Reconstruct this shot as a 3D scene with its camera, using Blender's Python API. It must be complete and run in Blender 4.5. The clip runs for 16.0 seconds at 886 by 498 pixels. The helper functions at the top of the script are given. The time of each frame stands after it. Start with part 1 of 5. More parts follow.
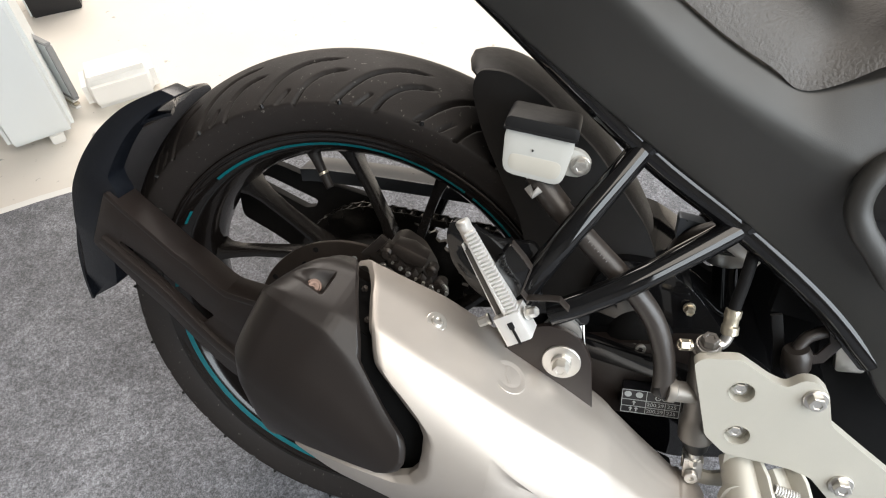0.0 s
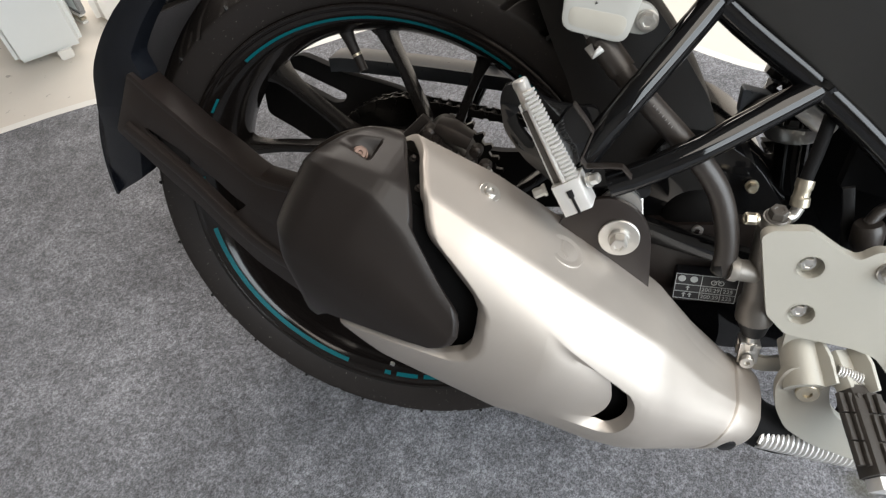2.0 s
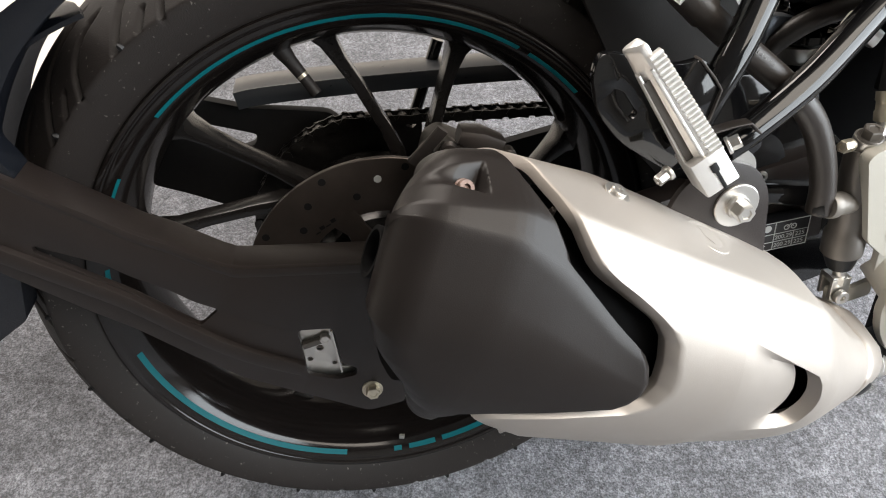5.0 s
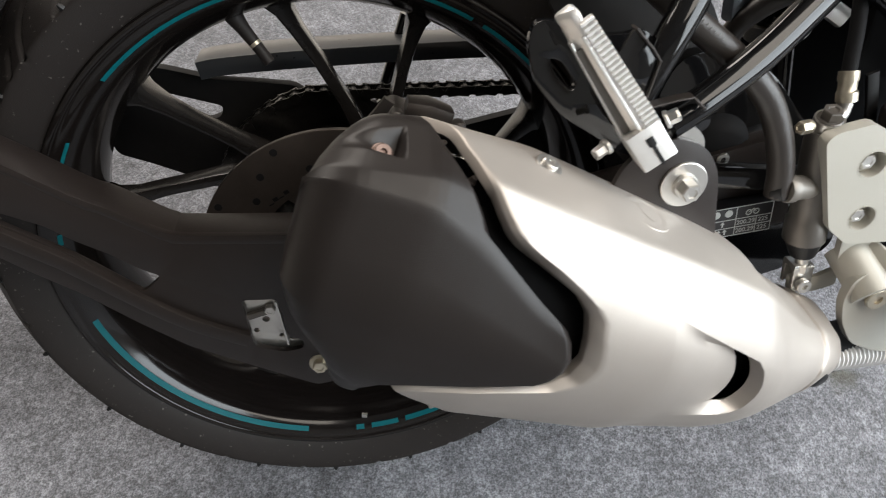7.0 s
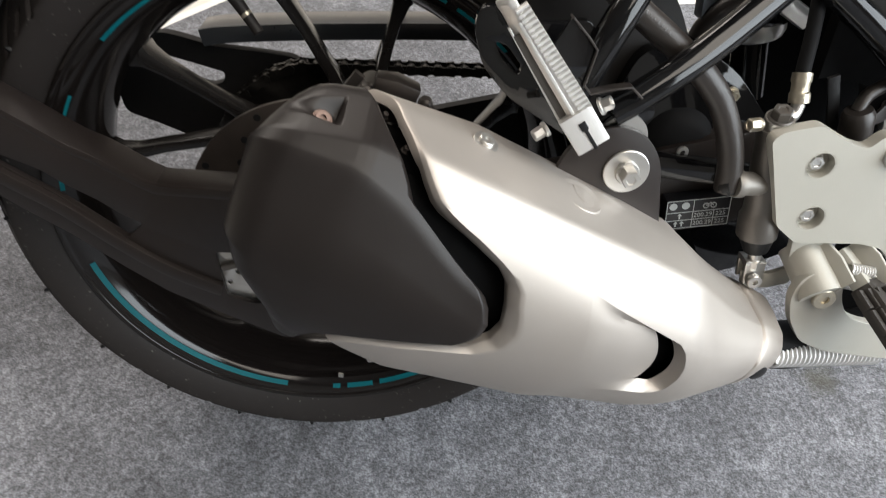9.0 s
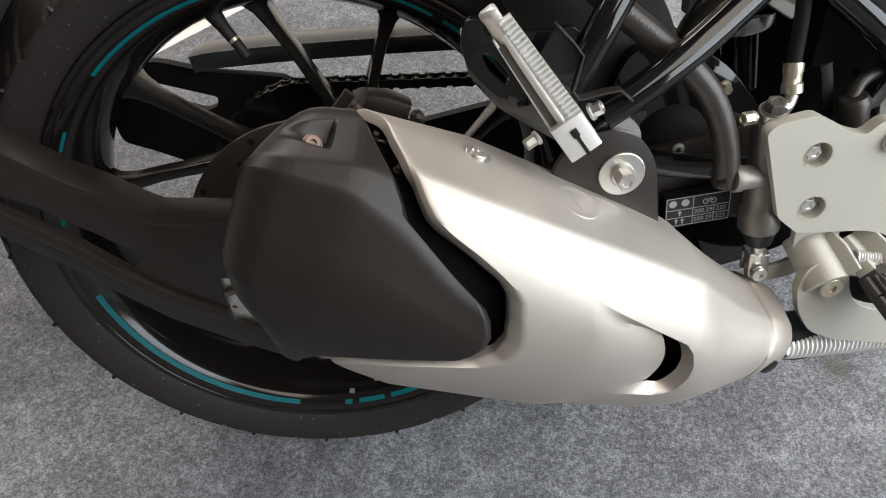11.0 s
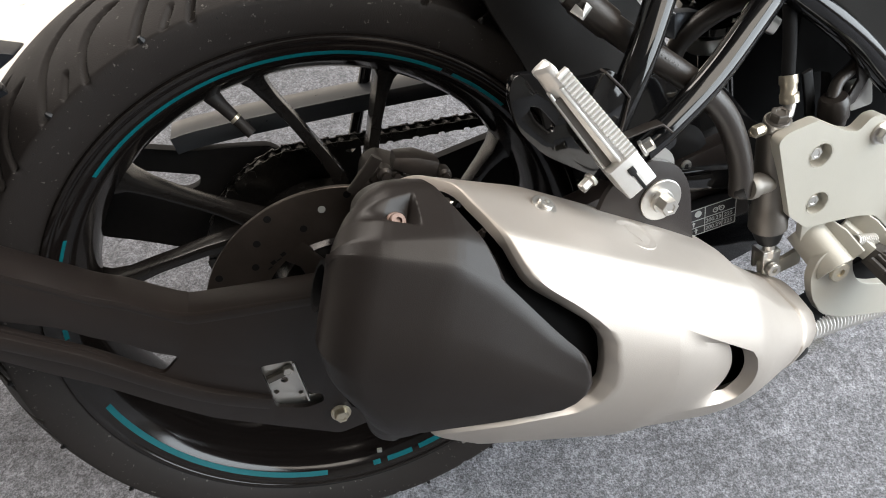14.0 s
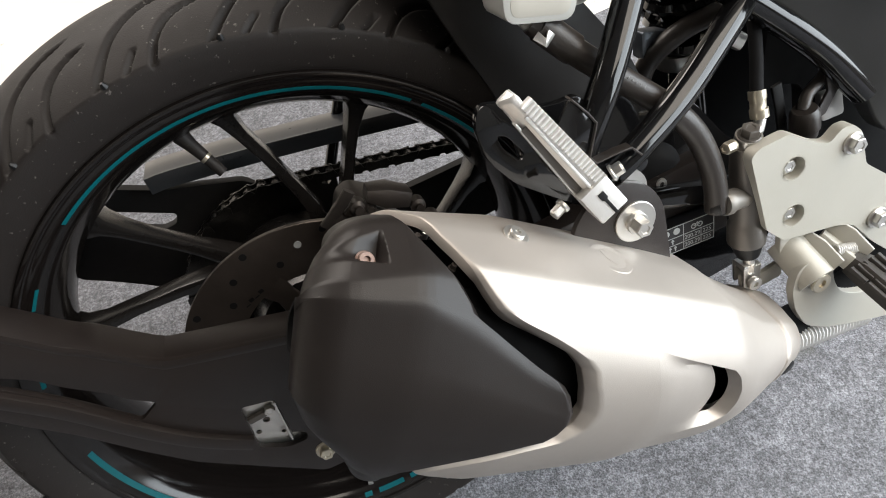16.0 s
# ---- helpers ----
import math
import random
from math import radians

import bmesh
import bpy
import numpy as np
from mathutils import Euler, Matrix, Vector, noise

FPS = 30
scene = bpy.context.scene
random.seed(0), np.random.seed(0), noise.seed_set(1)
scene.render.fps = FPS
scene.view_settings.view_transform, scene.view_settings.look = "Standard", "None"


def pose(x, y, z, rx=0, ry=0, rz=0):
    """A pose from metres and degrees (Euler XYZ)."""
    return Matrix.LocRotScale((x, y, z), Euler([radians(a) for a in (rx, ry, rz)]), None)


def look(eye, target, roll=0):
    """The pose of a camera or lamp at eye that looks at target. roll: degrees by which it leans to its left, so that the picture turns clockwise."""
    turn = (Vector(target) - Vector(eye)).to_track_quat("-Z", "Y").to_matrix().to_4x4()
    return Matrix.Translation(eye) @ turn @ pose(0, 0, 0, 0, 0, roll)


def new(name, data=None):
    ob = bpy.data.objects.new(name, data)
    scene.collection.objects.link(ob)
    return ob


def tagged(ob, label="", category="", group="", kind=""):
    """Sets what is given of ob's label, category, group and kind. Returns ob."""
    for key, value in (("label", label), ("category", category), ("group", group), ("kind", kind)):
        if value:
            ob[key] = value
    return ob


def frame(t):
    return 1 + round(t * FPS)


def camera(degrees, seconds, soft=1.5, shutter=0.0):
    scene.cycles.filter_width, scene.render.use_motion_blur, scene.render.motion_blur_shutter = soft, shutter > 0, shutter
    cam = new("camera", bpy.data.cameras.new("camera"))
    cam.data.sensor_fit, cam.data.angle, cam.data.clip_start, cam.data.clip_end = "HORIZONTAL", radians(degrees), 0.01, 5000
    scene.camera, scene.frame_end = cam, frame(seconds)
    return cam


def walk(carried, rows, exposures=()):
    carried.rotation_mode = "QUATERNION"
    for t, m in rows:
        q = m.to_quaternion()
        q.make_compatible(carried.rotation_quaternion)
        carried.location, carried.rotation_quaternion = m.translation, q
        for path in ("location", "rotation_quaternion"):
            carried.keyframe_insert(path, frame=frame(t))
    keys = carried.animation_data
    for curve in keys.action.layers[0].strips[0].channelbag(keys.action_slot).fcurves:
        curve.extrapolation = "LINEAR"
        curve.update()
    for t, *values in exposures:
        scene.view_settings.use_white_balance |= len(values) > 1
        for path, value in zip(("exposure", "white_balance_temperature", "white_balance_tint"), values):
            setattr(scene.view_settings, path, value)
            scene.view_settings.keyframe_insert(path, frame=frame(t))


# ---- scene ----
# camera and its path: seconds, place in metres, turn in degrees
cam = camera(67.0, 16.0, soft=1.0, shutter=0.5)
PATH = [
    (0.0, 0.2349, -0.3454, 0.9077, 43.20, 3.31, 13.43),
    (0.5, 0.2323, -0.3503, 0.8982, 41.99, 3.07, 13.73),
    (1.0, 0.2306, -0.3563, 0.8728, 39.78, 2.90, 12.36),
    (1.5, 0.2183, -0.3649, 0.8517, 38.86, 3.67, 12.65),
    (2.0, 0.2031, -0.3762, 0.8511, 38.40, 3.83, 13.65),
    (2.5, 0.1850, -0.3845, 0.8271, 36.54, 3.42, 12.02),
    (3.0, 0.1577, -0.3670, 0.7865, 37.29, 1.61, 5.20),
    (3.5, 0.0833, -0.3536, 0.7790, 37.72, 3.53, 0.63),
    (4.0, 0.0325, -0.3268, 0.7791, 38.76, 2.68, -6.91),
    (4.2, 0.0183, -0.3124, 0.7790, 38.76, 1.47, -9.89),
    (6.3, -0.0296, -0.2756, 0.7559, 36.81, -0.55, -11.89),
    (6.5, -0.0177, -0.2832, 0.7538, 36.68, -0.77, -11.31),
    (7.0, 0.0337, -0.2992, 0.7601, 37.52, 0.26, -9.05),
    (7.5, 0.0855, -0.3220, 0.7654, 38.76, 0.92, -4.28),
    (8.0, 0.0975, -0.3364, 0.7772, 39.32, 1.13, -2.93),
    (8.5, 0.0915, -0.3357, 0.7869, 38.65, 1.86, -3.26),
    (9.0, 0.0923, -0.3331, 0.7759, 36.36, 0.42, -3.47),
    (9.2, 0.0921, -0.3357, 0.7664, 36.13, -0.26, -3.33),
    (11.3, 0.0994, -0.3263, 0.7805, 36.43, 4.79, -6.43),
    (11.5, 0.0987, -0.3314, 0.7799, 36.26, 5.98, -6.52),
    (12.0, 0.0974, -0.3347, 0.7782, 36.59, 5.76, -4.30),
    (12.5, 0.1017, -0.3163, 0.7659, 34.45, 4.44, -7.99),
    (13.0, 0.0630, -0.3010, 0.7632, 38.35, 2.92, -13.83),
    (13.5, 0.0215, -0.2842, 0.7938, 38.29, 2.78, -18.63),
    (14.0, 0.0012, -0.2859, 0.7989, 37.64, 2.19, -18.31),
    (14.5, 0.0082, -0.2843, 0.7957, 38.28, 2.37, -20.32),
    (15.0, 0.0158, -0.2772, 0.7986, 39.55, 2.60, -19.98),
    (15.5, 0.0167, -0.2771, 0.8033, 39.11, 3.18, -20.65),
    (16.0, 0.0179, -0.2797, 0.8020, 38.82, 3.49, -20.68),
]
EXPOSURES = [(0, 0.12, 6600, 11.5), (0.5, 0.2, 6600, 11.5), (1, 0.05, 6600, 11.5), (1.5, -0.12, 6600, 11.5), (2.5, -0.22, 6600, 11.5), (3, -0.42, 6600, 11.5), (3.5, -0.22, 6700, 11.5), (4.2, 0.05, 6700, 12.5), (6.3, 0.38, 6600, 11.5), (6.5, 0.37, 6600, 11.5), (7, 0.02, 6600, 11.5), (7.5, -0.2, 6600, 11.5), (8, -0.18, 6600, 11.5), (8.5, -0.05, 6600, 11.5), (9.2, -0.1, 6600, 11.5), (11.3, -0.2, 6600, 11.5), (12, -0.3, 6600, 11.5), (12.5, -0.42, 6700, 12.5), (13, -0.25, 6700, 12.5), (13.5, 0.08, 6600, 11.5), (14.5, 0.15, 6600, 11.5), (16, 0.1, 6600, 11.5)]
walk(cam, [(t, pose(x, y, z, rx, ry, rz)) for t, x, y, z, rx, ry, rz in PATH], EXPOSURES)

# ---- light ----
world = bpy.data.worlds.new("world")
scene.world = world
world.use_nodes = True
wn = world.node_tree.nodes
sky = wn.new("ShaderNodeTexSky")
sky.sky_type, sky.sun_disc = "NISHITA", False
sky.sun_elevation, sky.sun_rotation = radians(55), radians(150)
sky.air_density, sky.dust_density, sky.ozone_density = 0.7, 4.0, 1.0
world.node_tree.links.new(sky.outputs[0], wn["Background"].inputs[0])
wn["Background"].inputs[1].default_value = 0.10

def area(name, at, target, wide, high, watts, colour=(1, 1, 1)):
    lamp = new(name, bpy.data.lights.new(name, "AREA"))
    lamp.data.shape, lamp.data.size, lamp.data.size_y = "RECTANGLE", wide, high
    lamp.data.energy, lamp.data.color = watts, colour
    lamp.matrix_world = look(at, target)
    return lamp
# unseen sources: daylight from a window at the right, and two ceiling lamps
area("unseen_window_light", (2.45, -1.15, 1.45), (0.15, -0.55, 0.35), 3.2, 2.1, 152, (0.85, 0.945, 1.0))
# added to whiten the far floor, kept out of the shield's reflection
area("unseen_ceiling_light", (-1.5, 3.2, 2.96), (-1.5, 3.2, 0), 4.2, 2.0, 215, (1.0, 0.94, 0.87))
area("unseen_ceiling_light", (1.45, -0.95, 2.96), (1.45, -0.95, 0), 2.0, 2.7, 78, (1.0, 0.93, 0.83))

# ---- materials ----
def surface(name, base, rough=0.5, metal=0.0, vary=0.15, scale=30.0, rough_vary=0.1, bump=0.0, bump_scale=400.0,
            coat=0.0, spots=None, spot_scale=60.0, spot_size=0.06, stretch=None, spec=0.5):
    m = bpy.data.materials.new(name)
    m.use_nodes = True
    nt = m.node_tree
    n, l = nt.nodes, nt.links
    b = n["Principled BSDF"]
    co = n.new("ShaderNodeTexCoord")
    mp = n.new("ShaderNodeMapping")
    l.new(co.outputs["Object"], mp.inputs[0])
    if stretch:
        mp.inputs["Rotation"].default_value = [radians(a) for a in stretch[1]]
        mp.inputs["Scale"].default_value = stretch[0]
    def noise_tex(s, detail=4.0, rough_=0.6):
        t = n.new("ShaderNodeTexNoise")
        t.inputs["Scale"].default_value, t.inputs["Detail"].default_value, t.inputs["Roughness"].default_value = s, detail, rough_
        l.new(mp.outputs[0], t.inputs["Vector"])
        return t
    big = noise_tex(scale)
    lo, hi = [c * (1 - vary) for c in base], [min(1.0, c * (1 + vary)) for c in base]
    mix = n.new("ShaderNodeMix")
    mix.data_type = "RGBA"
    mix.inputs[6].default_value, mix.inputs[7].default_value = (*lo, 1), (*hi, 1)
    l.new(big.outputs[0], mix.inputs[0])
    colour = mix.outputs[2]
    if spots:
        st = noise_tex(spot_scale, 2.0)
        ramp = n.new("ShaderNodeValToRGB")
        ramp.color_ramp.elements[0].position, ramp.color_ramp.elements[1].position = 0.72 - spot_size, 0.78 - spot_size
        l.new(st.outputs[0], ramp.inputs[0])
        m2 = n.new("ShaderNodeMix")
        m2.data_type = "RGBA"
        l.new(ramp.outputs[0], m2.inputs[0])
        l.new(colour, m2.inputs[6])
        m2.inputs[7].default_value = (*spots, 1)
        colour = m2.outputs[2]
    l.new(colour, b.inputs["Base Color"])
    fine = noise_tex(scale * 4.3)
    mr = n.new("ShaderNodeMapRange")
    mr.inputs["To Min"].default_value, mr.inputs["To Max"].default_value = max(0.02, rough - rough_vary), min(1.0, rough + rough_vary)
    l.new(fine.outputs[0], mr.inputs["Value"])
    l.new(mr.outputs[0], b.inputs["Roughness"])
    b.inputs["Metallic"].default_value = metal
    b.inputs["Coat Weight"].default_value = coat
    b.inputs["Coat Roughness"].default_value = 0.06
    b.inputs["Specular IOR Level"].default_value = spec
    if bump:
        bt = noise_tex(bump_scale, 3.0)
        bp = n.new("ShaderNodeBump")
        bp.inputs["Strength"].default_value, bp.inputs["Distance"].default_value = bump, 0.002
        l.new(bt.outputs[0], bp.inputs["Height"])
        l.new(bp.outputs[0], b.inputs["Normal"])
    return m

RUBBER = surface("tyre_rubber", (0.0160, 0.0128, 0.0115), 0.60, vary=0.35, scale=14, bump=0.15, bump_scale=900, spots=(0.11, 0.10, 0.092), spot_scale=240, spot_size=0.048, spec=0.38)
GLOSS = surface("gloss_black_paint", (0.0055, 0.0055, 0.006), 0.07, vary=0.3, rough_vary=0.03, coat=0.0)
RIM = surface("rim_black_paint", (0.0085, 0.0068, 0.0062), 0.13, vary=0.3, rough_vary=0.03, spec=0.45)
SPOKE = surface("spoke_satin_black", (0.0119, 0.0105, 0.0098), 0.24, vary=0.2, rough_vary=0.03, spec=0.38)
PLASTIC = surface("satin_black_plastic", (0.0183, 0.0137, 0.0121), 0.36, vary=0.2, rough_vary=0.06, bump=0.12, bump_scale=1500, spec=0.46)
PANEL = surface("dark_grey_panel", (0.031, 0.0305, 0.029), 0.44, vary=0.12, rough_vary=0.05, bump=0.1, bump_scale=1700)
COVER = surface("matt_black_cover", (0.0155, 0.0124, 0.0112), 0.40, vary=0.15, rough_vary=0.05, bump=0.08, bump_scale=1600, spec=0.33)
# almost black: the deep shade inside the shield's gaps is put into this colour
CANISTER = surface("gap_shade_steel", (0.002, 0.002, 0.0022), 0.8, vary=0.3, spec=0.1)
DARK = surface("dark_steel", (0.0075, 0.0075, 0.008), 0.7, vary=0.3, spec=0.14)
SHIELD = surface("silver_shield_paint", (0.490, 0.448, 0.408), 0.53, metal=0.74, vary=0.09, scale=11, rough_vary=0.06, bump=0.06, bump_scale=1400)
CAST = surface("cast_aluminium_paint", (0.46, 0.445, 0.395), 0.50, metal=0.2, vary=0.07, scale=18, rough_vary=0.06, bump=0.06, bump_scale=800)
ALU = surface("bare_aluminium", (0.84, 0.83, 0.81), 0.34, metal=0.55, vary=0.1, scale=60, rough_vary=0.1, bump=0.1, bump_scale=700)
ZINC = surface("zinc_plated_steel", (0.60, 0.585, 0.555), 0.33, metal=0.9, vary=0.06, scale=120, rough_vary=0.04)
BRASS = surface("yellow_zinc", (0.55, 0.50, 0.40), 0.34, metal=0.8, vary=0.3, scale=160)
DISC = surface("disc_steel", (0.092, 0.076, 0.067), 0.34, metal=0.7, vary=0.25, scale=50, rough_vary=0.1)
HUB = surface("hub_satin_black", (0.030, 0.028, 0.027), 0.24, metal=0.5, vary=0.3, scale=40)
CALIPER = surface("caliper_grey", (0.042, 0.035, 0.031), 0.42, metal=0.4, vary=0.35, scale=90)
CHAIN = surface("oiled_chain", (0.045, 0.042, 0.039), 0.3, metal=0.9, vary=0.4, scale=200)
TEAL = surface("teal_stripe", (0.0, 0.125, 0.148), 0.5, vary=0.1, spec=0.2)
RAIL = surface("blue_black_rail", (0.034, 0.037, 0.041), 0.30, vary=0.2, rough_vary=0.06)
GUARD = surface("glossy_black_plastic", (0.0062, 0.0075, 0.0105), 0.24, vary=0.2, rough_vary=0.05, bump=0.05, bump_scale=900)
COPPER = surface("copper_screw", (0.15, 0.10, 0.082), 0.4, metal=0.5, vary=0.3, scale=150)
FENDER = surface("matt_black_fender", (0.0105, 0.0092, 0.0086), 0.55, vary=0.2, bump=0.1, bump_scale=1200, spec=0.3)
HOSE = surface("rubber_hose", (0.032, 0.027, 0.024), 0.38, vary=0.2, scale=40, bump=0.1, bump_scale=600)
PEG_RUBBER = surface("worn_grey_rubber", (0.050, 0.044, 0.039), 0.6, vary=0.25, scale=60, bump=0.15, bump_scale=700)
STEEL_BLUE = surface("blue_grey_steel", (0.10, 0.115, 0.135), 0.3, metal=0.4, vary=0.2, scale=40)
BODY = surface("dark_cast_metal", (0.125, 0.115, 0.105), 0.42, metal=0.55, vary=0.15, scale=50)
MILK = surface("milky_plastic", (0.448, 0.448, 0.424), 0.4, vary=0.04, scale=25)
LID = surface("black_lid", (0.007, 0.007, 0.0075), 0.45, vary=0.2, spec=0.35)
MATT = surface("matt_black_steel", (0.009, 0.0083, 0.008), 0.7, vary=0.3, spec=0.25)
VINYL = surface("seat_vinyl", (0.075, 0.07, 0.066), 0.6, vary=0.15, scale=200, bump=0.6, bump_scale=380)
INK = surface("label_black", (0.01, 0.01, 0.012), 0.4)
PRINT = surface("label_print", (0.40, 0.42, 0.42), 0.5)
BOSS = surface("machined_boss", (0.22, 0.205, 0.185), 0.42, metal=0.4, vary=0.12, scale=60)
GREY_PRINT = surface("grey_print", (0.25, 0.25, 0.25), 0.5)
WHITE = surface("white_panel", (0.72, 0.75, 0.75), 0.4, vary=0.05, scale=6)
FLOOR = surface("cream_floor", (0.72, 0.68, 0.62), 0.55, vary=0.07, scale=5, bump=0.05, bump_scale=80, spots=(0.45, 0.42, 0.38), spot_scale=45, spot_size=0.02)
TAPE = surface("white_edging", (0.80, 0.79, 0.76), 0.45, vary=0.04, scale=10)

def carpet_material():
    m = surface("grey_carpet", (0.168, 0.172, 0.188), 0.95, vary=0.18, scale=22, bump=1.0, bump_scale=420)
    nt = m.node_tree
    n, l = nt.nodes, nt.links
    b = n["Principled BSDF"]
    src = b.inputs["Base Color"].links[0].from_socket
    co = n.new("ShaderNodeTexCoord")
    for s, dark, light, lo, hi in ((5.5, 0.86, 1.16, 0.35, 0.65), (24, 0.88, 1.14, 0.35, 0.65), (95, 0.88, 1.13, 0.36, 0.64), (210, 0.74, 1.30, 0.38, 0.62), (480, 0.66, 1.42, 0.38, 0.62)):
        t = n.new("ShaderNodeTexNoise")
        t.inputs["Scale"].default_value, t.inputs["Detail"].default_value = s, 3.0
        l.new(co.outputs["Object"], t.inputs["Vector"])
        mr = n.new("ShaderNodeMapRange")
        mr.inputs["From Min"].default_value, mr.inputs["From Max"].default_value = lo, hi
        mr.inputs["To Min"].default_value, mr.inputs["To Max"].default_value = dark, light
        l.new(t.outputs[0], mr.inputs["Value"])
        mx = n.new("ShaderNodeVectorMath")
        mx.operation = "SCALE"
        l.new(src, mx.inputs[0])
        l.new(mr.outputs[0], mx.inputs["Scale"])
        src = mx.outputs[0]
    # an old spill, brownish, with an uneven outline
    off = n.new("ShaderNodeVectorMath")
    off.operation = "DISTANCE"
    l.new(co.outputs["Object"], off.inputs[0])
    off.inputs[1].default_value = (0.575, 0.0, 0.0)
    wob = n.new("ShaderNodeTexNoise")
    wob.inputs["Scale"].default_value = 55
    l.new(co.outputs["Object"], wob.inputs["Vector"])
    add = n.new("ShaderNodeMath")
    add.operation = "MULTIPLY_ADD"
    l.new(wob.outputs[0], add.inputs[0])
    add.inputs[1].default_value = 0.030
    l.new(off.outputs["Value"], add.inputs[2])
    edge = n.new("ShaderNodeMapRange")
    edge.inputs["From Min"].default_value, edge.inputs["From Max"].default_value = 0.024, 0.044
    edge.inputs["To Min"].default_value, edge.inputs["To Max"].default_value = 0.75, 0.0
    l.new(add.outputs[0], edge.inputs["Value"])
    spill = n.new("ShaderNodeMix")
    spill.data_type = "RGBA"
    l.new(edge.outputs[0], spill.inputs[0])
    l.new(src, spill.inputs[6])
    spill.inputs[7].default_value = (0.085, 0.082, 0.06, 1)
    src = spill.outputs[2]
    l.new(src, b.inputs["Base Color"])
    b.inputs["Sheen Weight"].default_value = 0.15
    return m
CARPET = carpet_material()

# ---- mesh helpers ----
def finish(bm, angle=38):
    bmesh.ops.recalc_face_normals(bm, faces=bm.faces)
    for f in bm.faces:
        f.smooth = True
    lim = radians(angle)
    for e in bm.edges:
        e.smooth = len(e.link_faces) == 2 and e.calc_face_angle(0) < lim
    return bm

def part(name, bm, material, parent=None, label="", angle=38, keep=False):
    """Links a bmesh as one mesh object under a thing or a part."""
    if not keep:
        finish(bm, angle)
    me = bpy.data.meshes.new(name)
    bm.to_mesh(me)
    bm.free()
    me.materials.append(material)
    ob = new(name, me)
    ob.parent = parent
    return tagged(ob, label) if label else ob

def thing(name, label, category, group="", kind="", m=None):
    ob = new(name)
    if m:
        ob.matrix_world = m
    return tagged(ob, label, category, group, kind)

def fillet(pts, r, n=4, closed=True):
    """Rounds the corners of a polygon or polyline; r is one radius or one for each corner."""
    pts = [Vector(p) for p in pts]
    out, c = [], len(pts)
    for i, p in enumerate(pts):
        if not closed and i in (0, c - 1):
            out.append(p)
            continue
        a, b = pts[i - 1], pts[(i + 1) % c]
        rr = r[i] if isinstance(r, (list, tuple)) else r
        d = min(rr, (a - p).length * 0.45, (b - p).length * 0.45)
        if d < 1e-5:
            out.append(p)
            continue
        s, e = p + (a - p).normalized() * d, p + (b - p).normalized() * d
        for k in range(n + 1):
            u = k / n
            out.append(s * (1 - u) ** 2 + p * 2 * u * (1 - u) + e * u * u)
    return out

def smooth_path(pts, n=6):
    pts = [Vector(p) for p in pts]
    q = [pts[0] * 2 - pts[1]] + pts + [pts[-1] * 2 - pts[-2]]
    out = []
    for i in range(1, len(q) - 2):
        a, b, c, d = q[i - 1:i + 3]
        for k in range(n):
            u = k / n
            out.append(0.5 * ((2 * b) + (c - a) * u + (2 * a - 5 * b + 4 * c - d) * u * u + (3 * b - a - 3 * c + d) * u ** 3))
    return out + [pts[-1]]

def add_rings(bm, rings, closed=True, caps=True, loop=False):
    vs = [[bm.verts.new(p) for p in ring] for ring in rings]
    m = len(vs[0])
    pairs = list(zip(vs, vs[1:])) + ([(vs[-1], vs[0])] if loop else [])
    for a, b in pairs:
        for j in range(m if closed else m - 1):
            k = (j + 1) % m
            bm.faces.new((a[j], a[k], b[k], b[j]))
    if caps and closed and not loop:
        bm.faces.new(vs[0][::-1])
        bm.faces.new(vs[-1])
    return vs

def frames_along(pts, up=None):
    pts = [Vector(p) for p in pts]
    out, side = [], None
    for i, p in enumerate(pts):
        t = (pts[min(i + 1, len(pts) - 1)] - pts[max(i - 1, 0)]).normalized()
        if up is not None:
            s = t.cross(Vector(up)).normalized()
        else:
            if side is None:
                side = t.cross(Vector((0, 1, 0.02)))
                if side.length < 0.1:
                    side = t.cross(Vector((1, 0, 0)))
            s = (side - t * side.dot(t)).normalized()
        side = s
        out.append((p, t, s, s.cross(t).normalized()))
    return out

def add_tube(bm, pts, r, seg=14, caps=True):
    fr = frames_along(pts)
    rings = []
    for i, (p, t, s, u) in enumerate(fr):
        q = r[i] if isinstance(r, (list, tuple)) else r
        rings.append([p + (s * math.cos(2 * math.pi * k / seg) + u * math.sin(2 * math.pi * k / seg)) * q for k in range(seg)])
    return add_rings(bm, rings, caps=caps)

def tube(pts, r, seg=14, smooth=6):
    bm = bmesh.new()
    add_tube(bm, smooth_path(pts, smooth) if smooth else pts, r, seg)
    return bm

def add_bar(bm, pts, sizes, up=(0, 1, 0), r=0.003):
    """A bar of rounded box section (width across the path, depth along up) through the points."""
    rings = []
    for i, (p, t, s, u) in enumerate(frames_along(pts, up)):
        w, d = sizes[i] if isinstance(sizes, list) else sizes
        ring = fillet([(-w / 2, -d / 2), (w / 2, -d / 2), (w / 2, d / 2), (-w / 2, d / 2)], r, 2)
        rings.append([p + s * a.x + u * a.y for a in ring])
    add_rings(bm, rings)
    return bm

def bar(pts, sizes, up=(0, 1, 0), r=0.003):
    return add_bar(bmesh.new(), pts, sizes, up, r)

